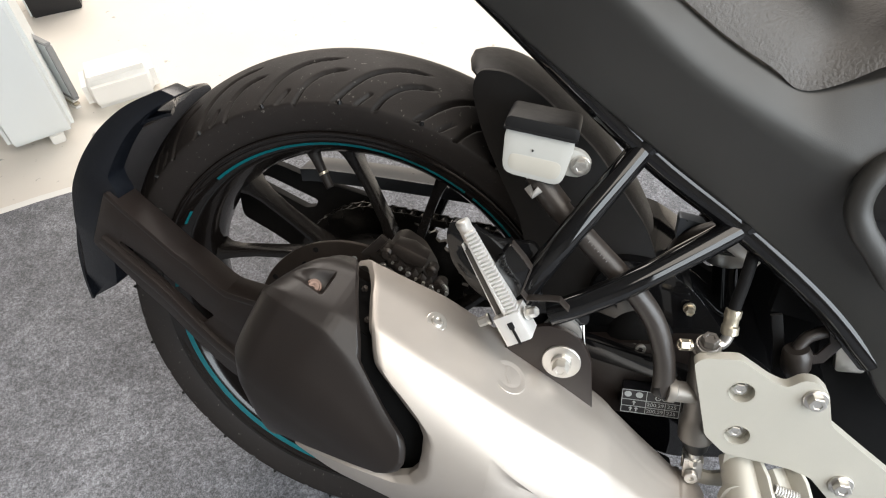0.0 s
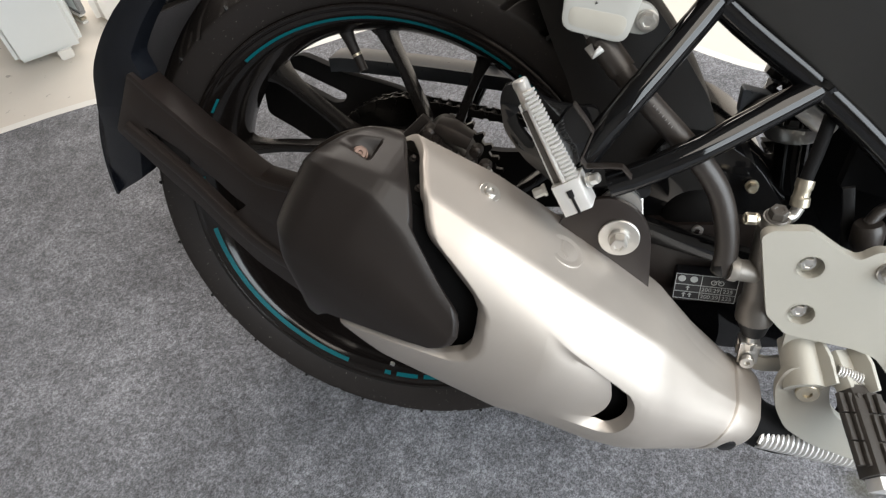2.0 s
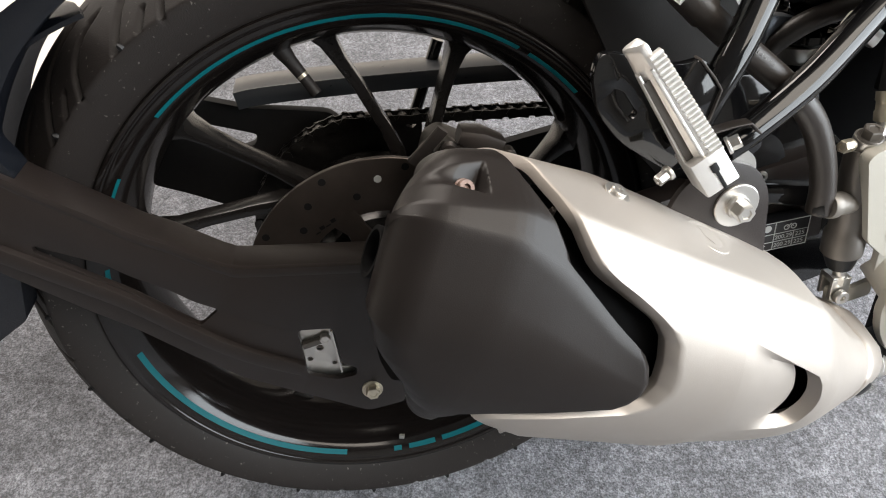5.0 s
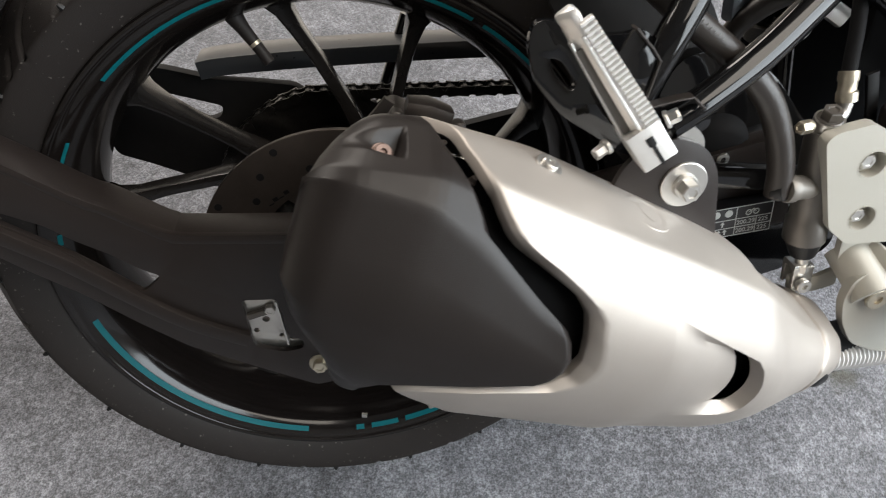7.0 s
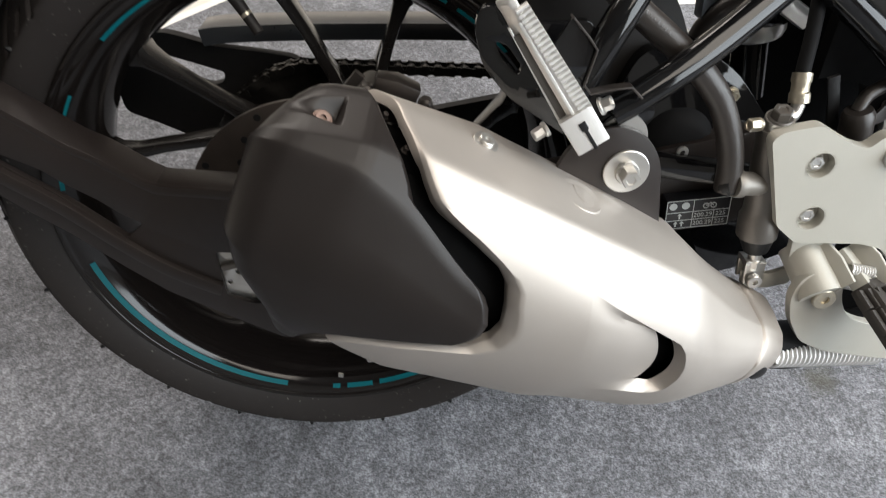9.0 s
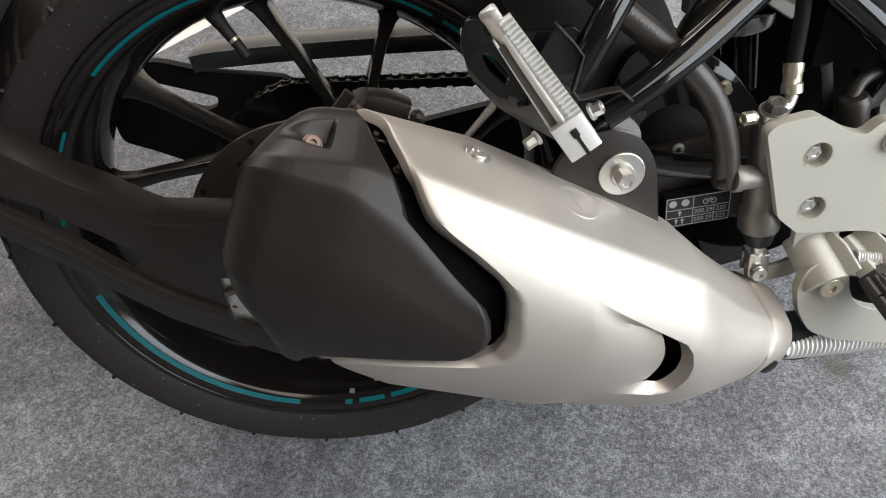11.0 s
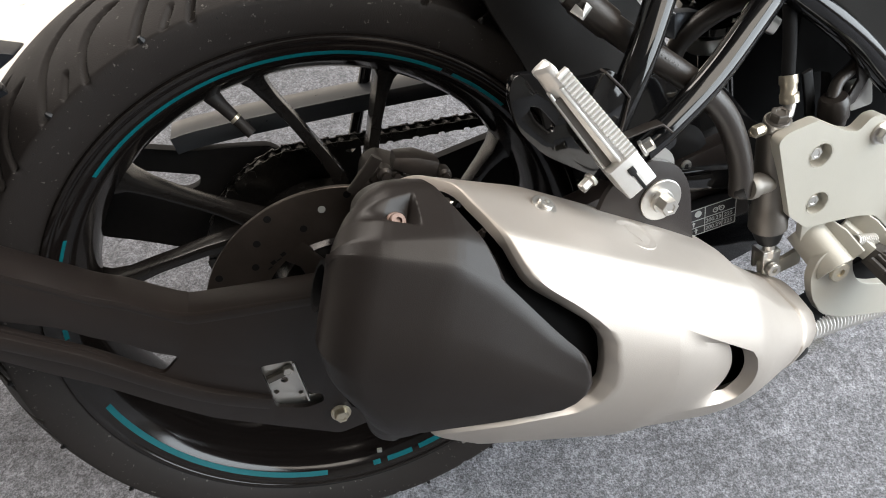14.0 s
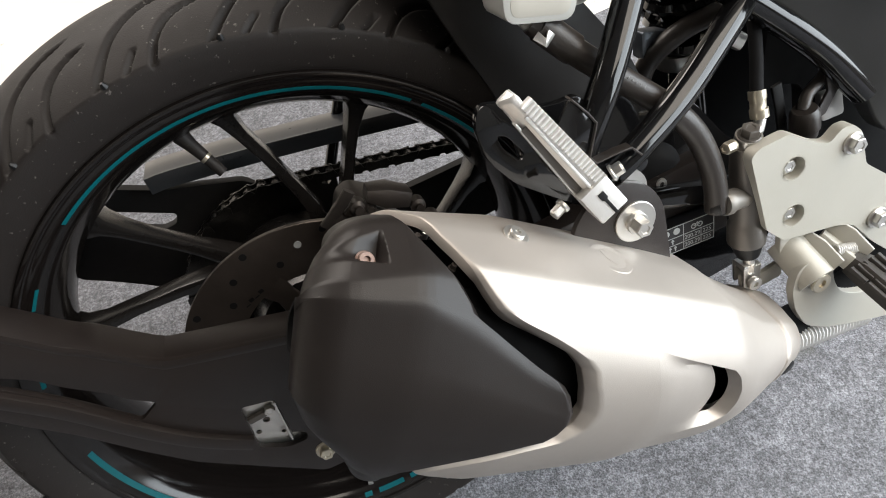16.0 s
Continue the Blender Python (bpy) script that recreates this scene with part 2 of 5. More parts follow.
def add_lathe(bm, profile, m=None, seg=32, a0=0.0, a1=360.0, closed=False):
    """Turns a profile of (radius, height) about z, then moves it by m."""
    m = m or Matrix()
    full = abs(a1 - a0) > 359.9
    steps = seg if full else seg + 1
    rings = []
    for k in range(steps):
        a = radians(a0 + (a1 - a0) * k / seg)
        rings.append([m @ Vector((r * math.cos(a), r * math.sin(a), h)) for r, h in profile])
    add_rings(bm, rings, closed=closed, caps=not full, loop=full)
    return bm

def lathe(profile, m=None, seg=32, **k):
    return add_lathe(bmesh.new(), profile, m, seg, **k)

def toward(p, n):
    """A pose at p whose z looks along n."""
    return Matrix.Translation(p) @ Vector(n).to_track_quat("Z", "Y").to_matrix().to_4x4()

def add_plate(bm, outline, y0, y1, r=0.004, bevel=0.0015, holes=(), m=None, n=4):
    """A plate in the x-z plane between y0 (outer side) and y1, with round holes (x, z, radius) or polygon holes."""
    loops = [[(p.x, p.y) for p in fillet(outline, r, n)]]
    for h in holes:
        if len(h) == 3 and not hasattr(h[0], "__len__"):
            loops.append([(h[0] + h[2] * math.cos(a * math.pi / 10), h[1] + h[2] * math.sin(a * math.pi / 10)) for a in range(20)])
        else:
            loops.append([(p.x, p.y) for p in fillet(h, 0.004, 3)])
    t = bmesh.new()
    edges = []
    for lp in loops:
        vs = [t.verts.new((x, y0, z)) for x, z in lp]
        edges += [t.edges.new((vs[i], vs[(i + 1) % len(vs)])) for i in range(len(vs))]
    bmesh.ops.triangle_fill(t, use_beauty=True, use_dissolve=False, edges=edges)
    ext = bmesh.ops.extrude_face_region(t, geom=t.faces[:])
    for v in ext["geom"]:
        if isinstance(v, bmesh.types.BMVert):
            v.co.y = y1
    bmesh.ops.recalc_face_normals(t, faces=t.faces)
    if bevel:
        es = [e for e in t.edges if len(e.link_faces) == 2 and e.calc_face_angle(0) > 1.0 and abs(e.verts[0].co.y - y0) < 1e-6 and abs(e.verts[1].co.y - y0) < 1e-6]
        bmesh.ops.bevel(t, geom=es, offset=bevel, segments=2, profile=0.5, affect="EDGES", clamp_overlap=True)
    if m:
        bmesh.ops.transform(t, matrix=m, verts=t.verts)
    me = bpy.data.meshes.new("tmp")
    t.to_mesh(me)
    t.free()
    bm.from_mesh(me)
    bpy.data.meshes.remove(me)
    return bm

def plate(outline, y0, y1, **k):
    return add_plate(bmesh.new(), outline, y0, y1, **k)

def add_bolt(bm, p, n, r, h, kind="hex", flange=1.35):
    m = toward(p, n)
    if flange:
        add_lathe(bm, [(0, 0), (r * flange, 0), (r * flange, h * 0.18), (r * flange * 0.93, h * 0.26), (0, h * 0.26)], m, 20)
    seg = 6 if kind == "hex" else 20
    if kind == "hex":
        prof = [(0, h * 0.2), (r, h * 0.2), (r, h * 0.9), (r * 0.9, h), (r * 0.55, h), (r * 0.45, h * 0.92), (0, h * 0.92)]
    else:
        prof = [(0, h * 0.2), (r, h * 0.2), (r, h * 0.85), (r * 0.9, h), (r * 0.42, h), (r * 0.40, h * 0.55), (0, h * 0.55)]
    add_lathe(bm, prof, m, seg)
    return bm

def bolt(name, p, n, r, h, mat, parent, kind="hex", flange=1.35, label=""):
    return part(name, add_bolt(bmesh.new(), p, n, r, h, kind, flange), mat, parent, label, angle=14)

OUT = (0, -1, 0)

# ---- ground ----
def floor_sheet():
    bm = bmesh.new()
    bmesh.ops.create_grid(bm, x_segments=1, y_segments=1, size=60)
    bmesh.ops.translate(bm, vec=(0, 0, -0.005), verts=bm.verts)
    return tagged(part("floor", bm, FLOOR), "pale cream hard floor round the carpet, also standing for glare on its far part", "floor", kind="structure")
floor_sheet()

# from x = -0.1 on drawn in, so pale floor stands for glare on carpet
EDGE = smooth_path([(-3.4, -2.2, 0), (-1.9, -0.55, 0), (-0.95, 0.385, 0), (-0.6, 0.61, 0), (-0.32, 0.83, 0), (-0.1, 0.97, 0), (0.13, 0.98, 0), (0.34, 0.87, 0), (0.53, 0.80, 0), (0.8, 0.82, 0), (1.3, 1.05, 0), (2.44, 1.7, 0)], 8)
def carpet():
    bm = bmesh.new()
    far = [Vector((2.44, -3.94, 0)), Vector((-3.4, -3.94, 0))]
    lp = [bm.verts.new((p.x, p.y, 0.007)) for p in EDGE + far]
    bm.faces.new(lp)
    ext = bmesh.ops.extrude_face_region(bm, geom=bm.faces[:])
    bmesh.ops.translate(bm, vec=(0, 0, -0.008), verts=[v for v in ext["geom"] if isinstance(v, bmesh.types.BMVert)])
    bmesh.ops.triangulate(bm, faces=[f for f in bm.faces if len(f.verts) > 4])
    return tagged(part("carpet", bm, CARPET, angle=20), "grey needle-felt carpet with light and dark flecks", "carpet", kind="structure")
carpet()
def edging():
    bm = bmesh.new()
    rings = []
    for p, t, s, u in frames_along(EDGE, (0, 0, 1)):
        s = -s if s.y < 0 else s
        rings.append([p + s * a + Vector((0, 0, b)) for a, b in ((0.002, -0.004), (0.002, 0.004), (0.022, 0.005), (0.03, -0.004))])
    add_rings(bm, rings, closed=False)
    return tagged(part("trim", bm, TAPE), "thin white edging strip along the carpet", "trim", kind="structure")
edging()

# ---- motorcycle ----
LEAN_DEG = 18.29
AXLE = 0.3055
TYRE_Y = 0.018          # middle plane of rim and tyre
GUARD_AXLE = 0.3124     # centre of the mudguards' curves
bike = thing("motorcycle", "black motorcycle with silver exhaust shield, leaning on its side stand", "motorcycle", m=pose(0, 0, 0, -LEAN_DEG, 0, 0))
WHEEL = pose(0, 0, AXLE, 90, 0, 0)          # wheel's axis along z, its near side towards +z
RIM_AT = pose(0, TYRE_Y, AXLE, 90, 0, 0)

def wheel_at(r, ang, y):
    return Vector((r * math.cos(radians(ang)), y, AXLE + r * math.sin(radians(ang))))

def guard_at(r, ang, y):
    return Vector((r * math.cos(radians(ang)), y, GUARD_AXLE + r * math.sin(radians(ang))))

def rim():
    half = [(0.2352, 0.0602), (0.2338, 0.0622), (0.2316, 0.0624), (0.2298, 0.0612), (0.2288, 0.0600), (0.2268, 0.0596), (0.2245, 0.0592), (0.2165, 0.0527), (0.2135, 0.0495), (0.2112, 0.0450), (0.2060, 0.036), (0.2005, 0.022)]
    prof = half + [(0.1975, 0.0)] + [(r, -h) for r, h in half[::-1]] + [(0.233, -0.050), (0.218, -0.030), (0.211, 0.0), (0.218, 0.030), (0.233, 0.050)]
    return lathe(prof, RIM_AT, 128, closed=True)
wheel = part("rear_wheel", rim(), RIM, bike, "gloss black cast rim with teal stripes", angle=48)

TREAD = [  # start angle, half width, centre line as (distance from the crown, degrees on)
    (82.4, 0.0019, [(0.0393, -8.5), (0.0464, -4.7), (0.0584, -1.9), (0.0760, 0.0)]),
    (90.6, 0.0022, [(0.0235, -14.2), (0.0310, -9.0), (0.0430, -5.1), (0.0600, -1.9), (0.0715, 0.0)]),
    (86.0, 0.0013, [(0.0610, -2.1), (0.0715, 0.0)])]
TREAD = [(a, h, [(p.x * 0.01, p.y) for p in smooth_path([(q * 100, d, 0) for q, d in run], 4)]) for a, h, run in TREAD]
def tread_groove(a, y):
    """Depth of the tread's grooves at an angle (degrees) and a place across (metres)."""
    q = abs(y)
    pitch = 360 / 21
    best = 0.0
    for start, half, line in TREAD:
        lo, hi = line[0][0], line[-1][0]
        if not lo - 0.004 < q < hi + 0.003:
            continue
        c = min(hi, max(lo, q))
        for (qa, da), (qb, db) in zip(line, line[1:]):
            if c <= qb:
                break
        slope = radians(db - da) * 0.29 / (qb - qa)
        mid = start + da + (db - da) * (c - qa) / (qb - qa)
        d = (a + (0 if y < 0 else pitch / 2) - mid + pitch / 2) % pitch - pitch / 2
        off = abs(radians(d)) * 0.29
        gap = max(off / math.sqrt(1 + slope * slope) - half * (0.7 + 0.3 * (c - lo) / (hi - lo)), (lo - q) * 1.5, q - hi)
        best = max(best, min(1.0, max(0.0, (0.0012 - gap) / 0.0022)))
    return best

def tyre():
    prof = [(-0.0570, 0.2332), (-0.0592, 0.2346), (-0.0612, 0.2372), (-0.0640, 0.2425), (-0.0664, 0.2480), (-0.0684, 0.2535), (-0.0691, 0.2562), (-0.0695, 0.2585), (-0.0698, 0.2605), (-0.0700, 0.2622), (-0.0698, 0.2640)]
    n, m = 1800, 121
    tread = []
    for j in range(m):
        y = -0.0693 + 2 * 0.0693 * j / (m - 1)
        tread.append((y, 0.2655 + 0.0335 * (1 - (abs(y) / 0.0693) ** 1.9)))
    full = prof + tread + [(-y, r) for y, r in prof[::-1]]
    first = len(prof)
    co, ids = [], []
    for k in range(n):
        a = 360 * k / n
        ca, sa = math.cos(radians(a)), math.sin(radians(a))
        for j, (y, r) in enumerate(full):
            if first <= j < first + m:
                r = r - 0.0072 * tread_groove(a, y * 1.05)
            elif r > 0.2600:
                y = y - math.copysign(0.0009 * tread_groove(a, math.copysign(0.074, y)) * min(1, (r - 0.2590) / 0.006), y)
            co.append((r * ca, y + TYRE_Y, AXLE + r * sa))
    w = len(full)
    for k in range(n):
        k2 = (k + 1) % n
        for j in range(w - 1):
            ids.append((k * w + j, k * w + j + 1, k2 * w + j + 1, k2 * w + j))
    me = bpy.data.meshes.new("tyre")
    me.from_pydata(co, [], ids)
    me.materials.append(RUBBER)
    me.shade_smooth()
    ob = new("tyre", me)
    ob.parent = wheel
    return tagged(ob, "wide black rubber tyre with curved tread grooves")
rubber = tyre()
def vent_nubs():
    bm = bmesh.new()
    for k in range(21):
        a = 192.3 + 360 / 21 * k
        for da, r, size in ((0, 0.2655, 0.0022), (6.4, 0.2600, 0.0012)):
            p = wheel_at(r, a + da, TYRE_Y - 0.0685)
            d = (wheel_at(r + 0.01, a + da, TYRE_Y - 0.0725) - p).normalized()
            add_tube(bm, [p, p + d * size * 0.8, p + d * size * 1.7], [size * 1.2, size, size * 0.5], 7)
    return bm
tagged(part("rubber_nub", vent_nubs(), LID, rubber, "small black moulding nubs on the tyre shoulder"), kind="stuff")

SPOKE_RUN = {1: [(0.203, 16.2), (0.191, 15.4), (0.175, 13.6), (0.152, 9.6), (0.134, 6.0), (0.115, 0.5), (0.096, -6.5), (0.055, -25.0)],
             -1: [(0.203, -15.6), (0.191, -16.0), (0.175, -16.4), (0.152, -17.4), (0.134, -18.8), (0.115, -20.6), (0.096, -23.4), (0.055, -36.0)]}
def spoke(c, side):
    """One limb of a forked spoke: slim, swept back towards the hub, flared into the rim."""
    wide = [(0.028, 0.030), (0.0145, 0.026), (0.0108, 0.021), (0.0098, 0.019), (0.0098, 0.019), (0.0106, 0.020), (0.0130, 0.024), (0.02, 0.040)]
    pts = [wheel_at(r, c + o, 0.025 - 0.010 * max(0, 0.10 - r) / 0.045) for r, o in SPOKE_RUN[side]]
    return add_bar(bmesh.new(), pts, wide, (0, 1, 0), 0.002)
for i in range(5):
    for side in (-1, 1):
        part("spoke", spoke(79.5 + 72 * i, side), SPOKE, wheel, angle=30)
part("hub", lathe([(0, 0.05), (0.030, 0.05), (0.034, 0.045), (0.036, 0.030), (0.05, 0.022), (0.055, 0.0), (0.05, -0.03), (0.06, -0.05), (0, -0.05)], WHEEL, 40), HUB, wheel, "satin dark hub")
part("sprocket_carrier", lathe([(0.02, -0.02), (0.070, -0.024), (0.076, -0.030), (0.078, -0.052), (0.060, -0.057), (0.02, -0.057)], WHEEL, 48), HUB, wheel, "black cush-drive hub", angle=30)
part("axle", lathe([(0, 0.14), (0.009, 0.14), (0.009, -0.14), (0, -0.14)], WHEEL, 16), DARK, wheel)
def stripe(a0, a1, w):
    n = max(2, int((a1 - a0) / 2))
    r, y = 0.2207, 0.0566
    return lathe([(r + 0.0022 * w, y + 0.0018 * w), (r - 0.0022 * w, y - 0.0018 * w), (r - 0.0017 * w, y - 0.0028 * w), (r + 0.0027 * w, y + 0.0008 * w)], RIM_AT, n, a0=a0, a1=a1, closed=True)
for a0, a1, w in ((57.0, 130.5, 0.62), (41.0, 54.5, 0.62), (145.5, 150.5, 0.5), (167.0, 169.6, 0.7), (172.2, 174.2, 0.7), (190.0, 253.5, 0.9), (266.2, 268.3, 0.9), (270.3, 277.6, 0.9), (279.6, 311.0, 0.9)):
    part("stripe", stripe(a0, a1, w), TEAL, wheel, "teal rim stripe")
part("balance_weight", bar([wheel_at(0.2075, -92.0, -0.0350), wheel_at(0.2080, -90.6, -0.0360)], (0.0050, 0.0030), (0, 1, 0), 0.001), ZINC, wheel, "small bright balance weight")
valve = part("valve", tube([wheel_at(0.201, 105.2, 0.004), wheel_at(0.190, 104.2, 0.0), wheel_at(0.175, 102.6, -0.004), wheel_at(0.162, 101.0, -0.008)], [0.0075, 0.0055, 0.0046, 0.0044], 12, 0), RUBBER, wheel, "black rubber tyre valve")
part("valve_ring", tube([wheel_at(0.1785, 103.0, -0.003), wheel_at(0.1760, 102.7, -0.0036)], 0.0050, 12, 0), BRASS, valve)

brake_disc = part("brake_disc", lathe([(0.067, 0.040), (0.1135, 0.040), (0.114, 0.0395), (0.114, 0.036), (0.1135, 0.0355), (0.067, 0.0355)], WHEEL, 96, closed=True), DISC, wheel, "drilled steel brake disc", angle=20)
for k in range(5):
    a = 40 + 72 * k
    part("disc_carrier", bar([wheel_at(0.03, a - 10, -0.040), wheel_at(0.055, a - 4, -0.039), wheel_at(0.072, a, -0.038)], [(0.026, 0.006), (0.018, 0.005), (0.026, 0.0036)]), DISC, wheel)
# holes as thin discs: shaded inside painted black, every seventh disc pale
for k in range(30):
    a, r = 12 * k + 3, (0.107, 0.096, 0.084)[k % 3]
    bm = lathe([(0, 0.0004), (0.0032, 0.0004), (0.0032, 0), (0, 0)], toward(wheel_at(r, a, -0.040), OUT), 10)
    part("hole", bm, LID if k % 7 else PRINT, wheel)

for k, (a, dr) in enumerate(((131.0, 0.0), (126.5, 0.001), (122.5, -0.0008), (118.0, 0.0004))):
    p = wheel_at(0.0725 + dr, a, -0.0402)
    part("print_mark", bar([p + Vector((-0.0026, 0, -0.0006)), p + Vector((0.0014, 0, 0.0012))], (0.0034 if k % 2 else 0.0012, 0.0005), (0, 1, 0), 0.0002), LID, wheel)

def sprocket():
    out, n = [], 42
    for k in range(n):
        for da, r in ((-2.6, 0.1035), (-1.0, 0.1105), (1.0, 0.1105), (2.6, 0.1035)):
            a = radians(360 * k / n + da)
            out.append((r * math.cos(a), AXLE + r * math.sin(a)))
    return plate(out, 0.058, 0.064, r=0.0, bevel=0)
part("sprocket", sprocket(), CHAIN, wheel, "toothed steel rear sprocket")

# ---- exhaust ----
# Along the silencer: s forwards and down, v up across it, w outwards.
AX = (0.8746, -0.4848)
def ex(s, v, w):
    return Vector((AX[0] * s - AX[1] * v, -w, AX[1] * s + AX[0] * v))

SHIELD_FORM = [
    (-0.170, [(0.400, 0.110), (0.440, 0.148), (0.456, 0.190), (0.452, 0.232), (0.436, 0.248), (0.385, 0.264), (0.335, 0.260), (0.298, 0.235), (0.283, 0.19), (0.285, 0.12)]),
    (-0.100, [(0.415, 0.105), (0.450, 0.150), (0.458, 0.192), (0.451, 0.236), (0.430, 0.257), (0.387, 0.270), (0.338, 0.263), (0.300, 0.238), (0.283, 0.19), (0.285, 0.12)]),
    (0.000, [(0.415, 0.10), (0.446, 0.148), (0.4535, 0.190), (0.4475, 0.233), (0.426, 0.260), (0.387, 0.267), (0.343, 0.258), (0.313, 0.236), (0.297, 0.19), (0.300, 0.12)]),
    (0.088, [(0.415, 0.10), (0.442, 0.142), (0.447, 0.183), (0.4405, 0.223), (0.417, 0.247), (0.387, 0.251), (0.357, 0.241), (0.337, 0.222), (0.327, 0.19), (0.329, 0.12)]),
    (0.110, [(0.413, 0.103), (0.437, 0.142), (0.440, 0.178), (0.433, 0.215), (0.413, 0.236), (0.388, 0.240), (0.364, 0.232), (0.349, 0.214), (0.340, 0.185), (0.343, 0.125)]),
    (0.150, [(0.411, 0.112), (0.425, 0.145), (0.425, 0.172), (0.420, 0.202), (0.409, 0.217), (0.392, 0.220), (0.375, 0.212), (0.364, 0.199), (0.358, 0.178), (0.360, 0.135)]),
    (0.176, [(0.411, 0.12), (0.421, 0.150), (0.420, 0.168), (0.416, 0.194), (0.408, 0.205), (0.393, 0.208), (0.377, 0.202), (0.367, 0.191), (0.363, 0.174), (0.365, 0.14)]),
    (0.204, [(0.406, 0.125), (0.416, 0.148), (0.415, 0.164), (0.410, 0.184), (0.403, 0.194), (0.391, 0.197), (0.378, 0.192), (0.369, 0.182), (0.366, 0.166), (0.368, 0.135)]),
]
COVER_FORM = [
    (-0.235, [(0.355, 0.125), (0.402, 0.150), (0.424, 0.186), (0.424, 0.222), (0.420, 0.230), (0.378, 0.246), (0.338, 0.242), (0.303, 0.220), (0.290, 0.18), (0.294, 0.12)]),
    (-0.208, [(0.375, 0.115), (0.422, 0.148), (0.445, 0.190), (0.434, 0.232), (0.428, 0.239), (0.378, 0.256), (0.335, 0.251), (0.298, 0.228), (0.284, 0.19), (0.287, 0.12)]),
    (-0.170, [(0.398, 0.110), (0.438, 0.148), (0.456, 0.190), (0.445, 0.234), (0.434, 0.246), (0.383, 0.264), (0.335, 0.259), (0.298, 0.235), (0.283, 0.19), (0.285, 0.12)]),
    (-0.138, [(0.405, 0.108), (0.444, 0.148), (0.456, 0.190), (0.444, 0.234), (0.424, 0.252), (0.383, 0.268), (0.337, 0.262), (0.299, 0.237), (0.283, 0.19), (0.285, 0.12)]),
    (-0.100, [(0.415, 0.105), (0.450, 0.150), (0.457, 0.192), (0.436, 0.239), (0.405, 0.262), (0.380, 0.271), (0.338, 0.264), (0.300, 0.238), (0.283, 0.19), (0.285, 0.12)]),
    (-0.060, [(0.415, 0.105), (0.450, 0.150), (0.457, 0.192), (0.430, 0.245), (0.392, 0.270), (0.374, 0.273), (0.340, 0.265), (0.300, 0.238), (0.283, 0.19), (0.285, 0.12)]),
]
def knot(table, s):
    if s <= table[0][0]:
        return table[0][1]
    for (a, p), (b, q) in zip(table, table[1:]):
        if s <= b:
            u = (s - a) / (b - a)
            return [p[i] + (q[i] - p[i]) * u for i in range(len(p))] if hasattr(p, "__len__") else p + (q - p) * u
    return table[-1][1]
def flat(form):
    return [(s, [c for p in pts for c in p]) for s, pts in form]
SHIELD_FLAT, COVER_FLAT = flat(SHIELD_FORM), flat(COVER_FORM)
def skin(s, k, grow=0.0, form=SHIELD_FLAT):
    """A point of the silencer's outer form: s along it, k from 0 (inner top) round the outside to 9 (inner bottom)."""
    if s > 0.02 and form is SHIELD_FLAT:
        s = s + (4.6 - min(8, max(2, k))) * 0.011 * min(1, (s - 0.02) / 0.06) * min(1, max(0, (0.19 - s) / 0.03))
    soft = 0.009 if s > 0.05 and form is SHIELD_FLAT else 0.005
    f = [(a + b + c) / 3 for a, b, c in zip(knot(form, s - soft), knot(form, s), knot(form, s + soft))]
    c = [Vector((f[2 * i], f[2 * i + 1])) for i in range(10)]
    def lin(x):
        i = min(8, max(0, int(x)))
        return c[i] + (c[i + 1] - c[i]) * (x - i)
    i = round(k)
    rho = ((0.2, 0.3, 0.22, 0.10, 0.5, 0.5, 0.5, 0.4, 0.3, 0.2) if form is SHIELD_FLAT else (0.2, 0.3, 0.22, 0.16, 0.12, 0.4, 0.4, 0.4, 0.3, 0.2))[i]
    if 0 < i < 9 and abs(k - i) < rho:
        a, b = lin(i - rho), lin(i + rho)
        u = (k - i + rho) / (2 * rho)
        p = a * (1 - u) ** 2 + c[i] * 2 * u * (1 - u) + b * u * u
    else:
        p = lin(k)
    if grow:
        t = lin(min(9, k + 0.2)) - lin(max(0, k - 0.2))
        nrm = Vector((t.y, -t.x)).normalized()
        p = p + nrm * (grow if nrm.dot(p - Vector((0.37, 0.16))) > 0 else -grow)
    return p

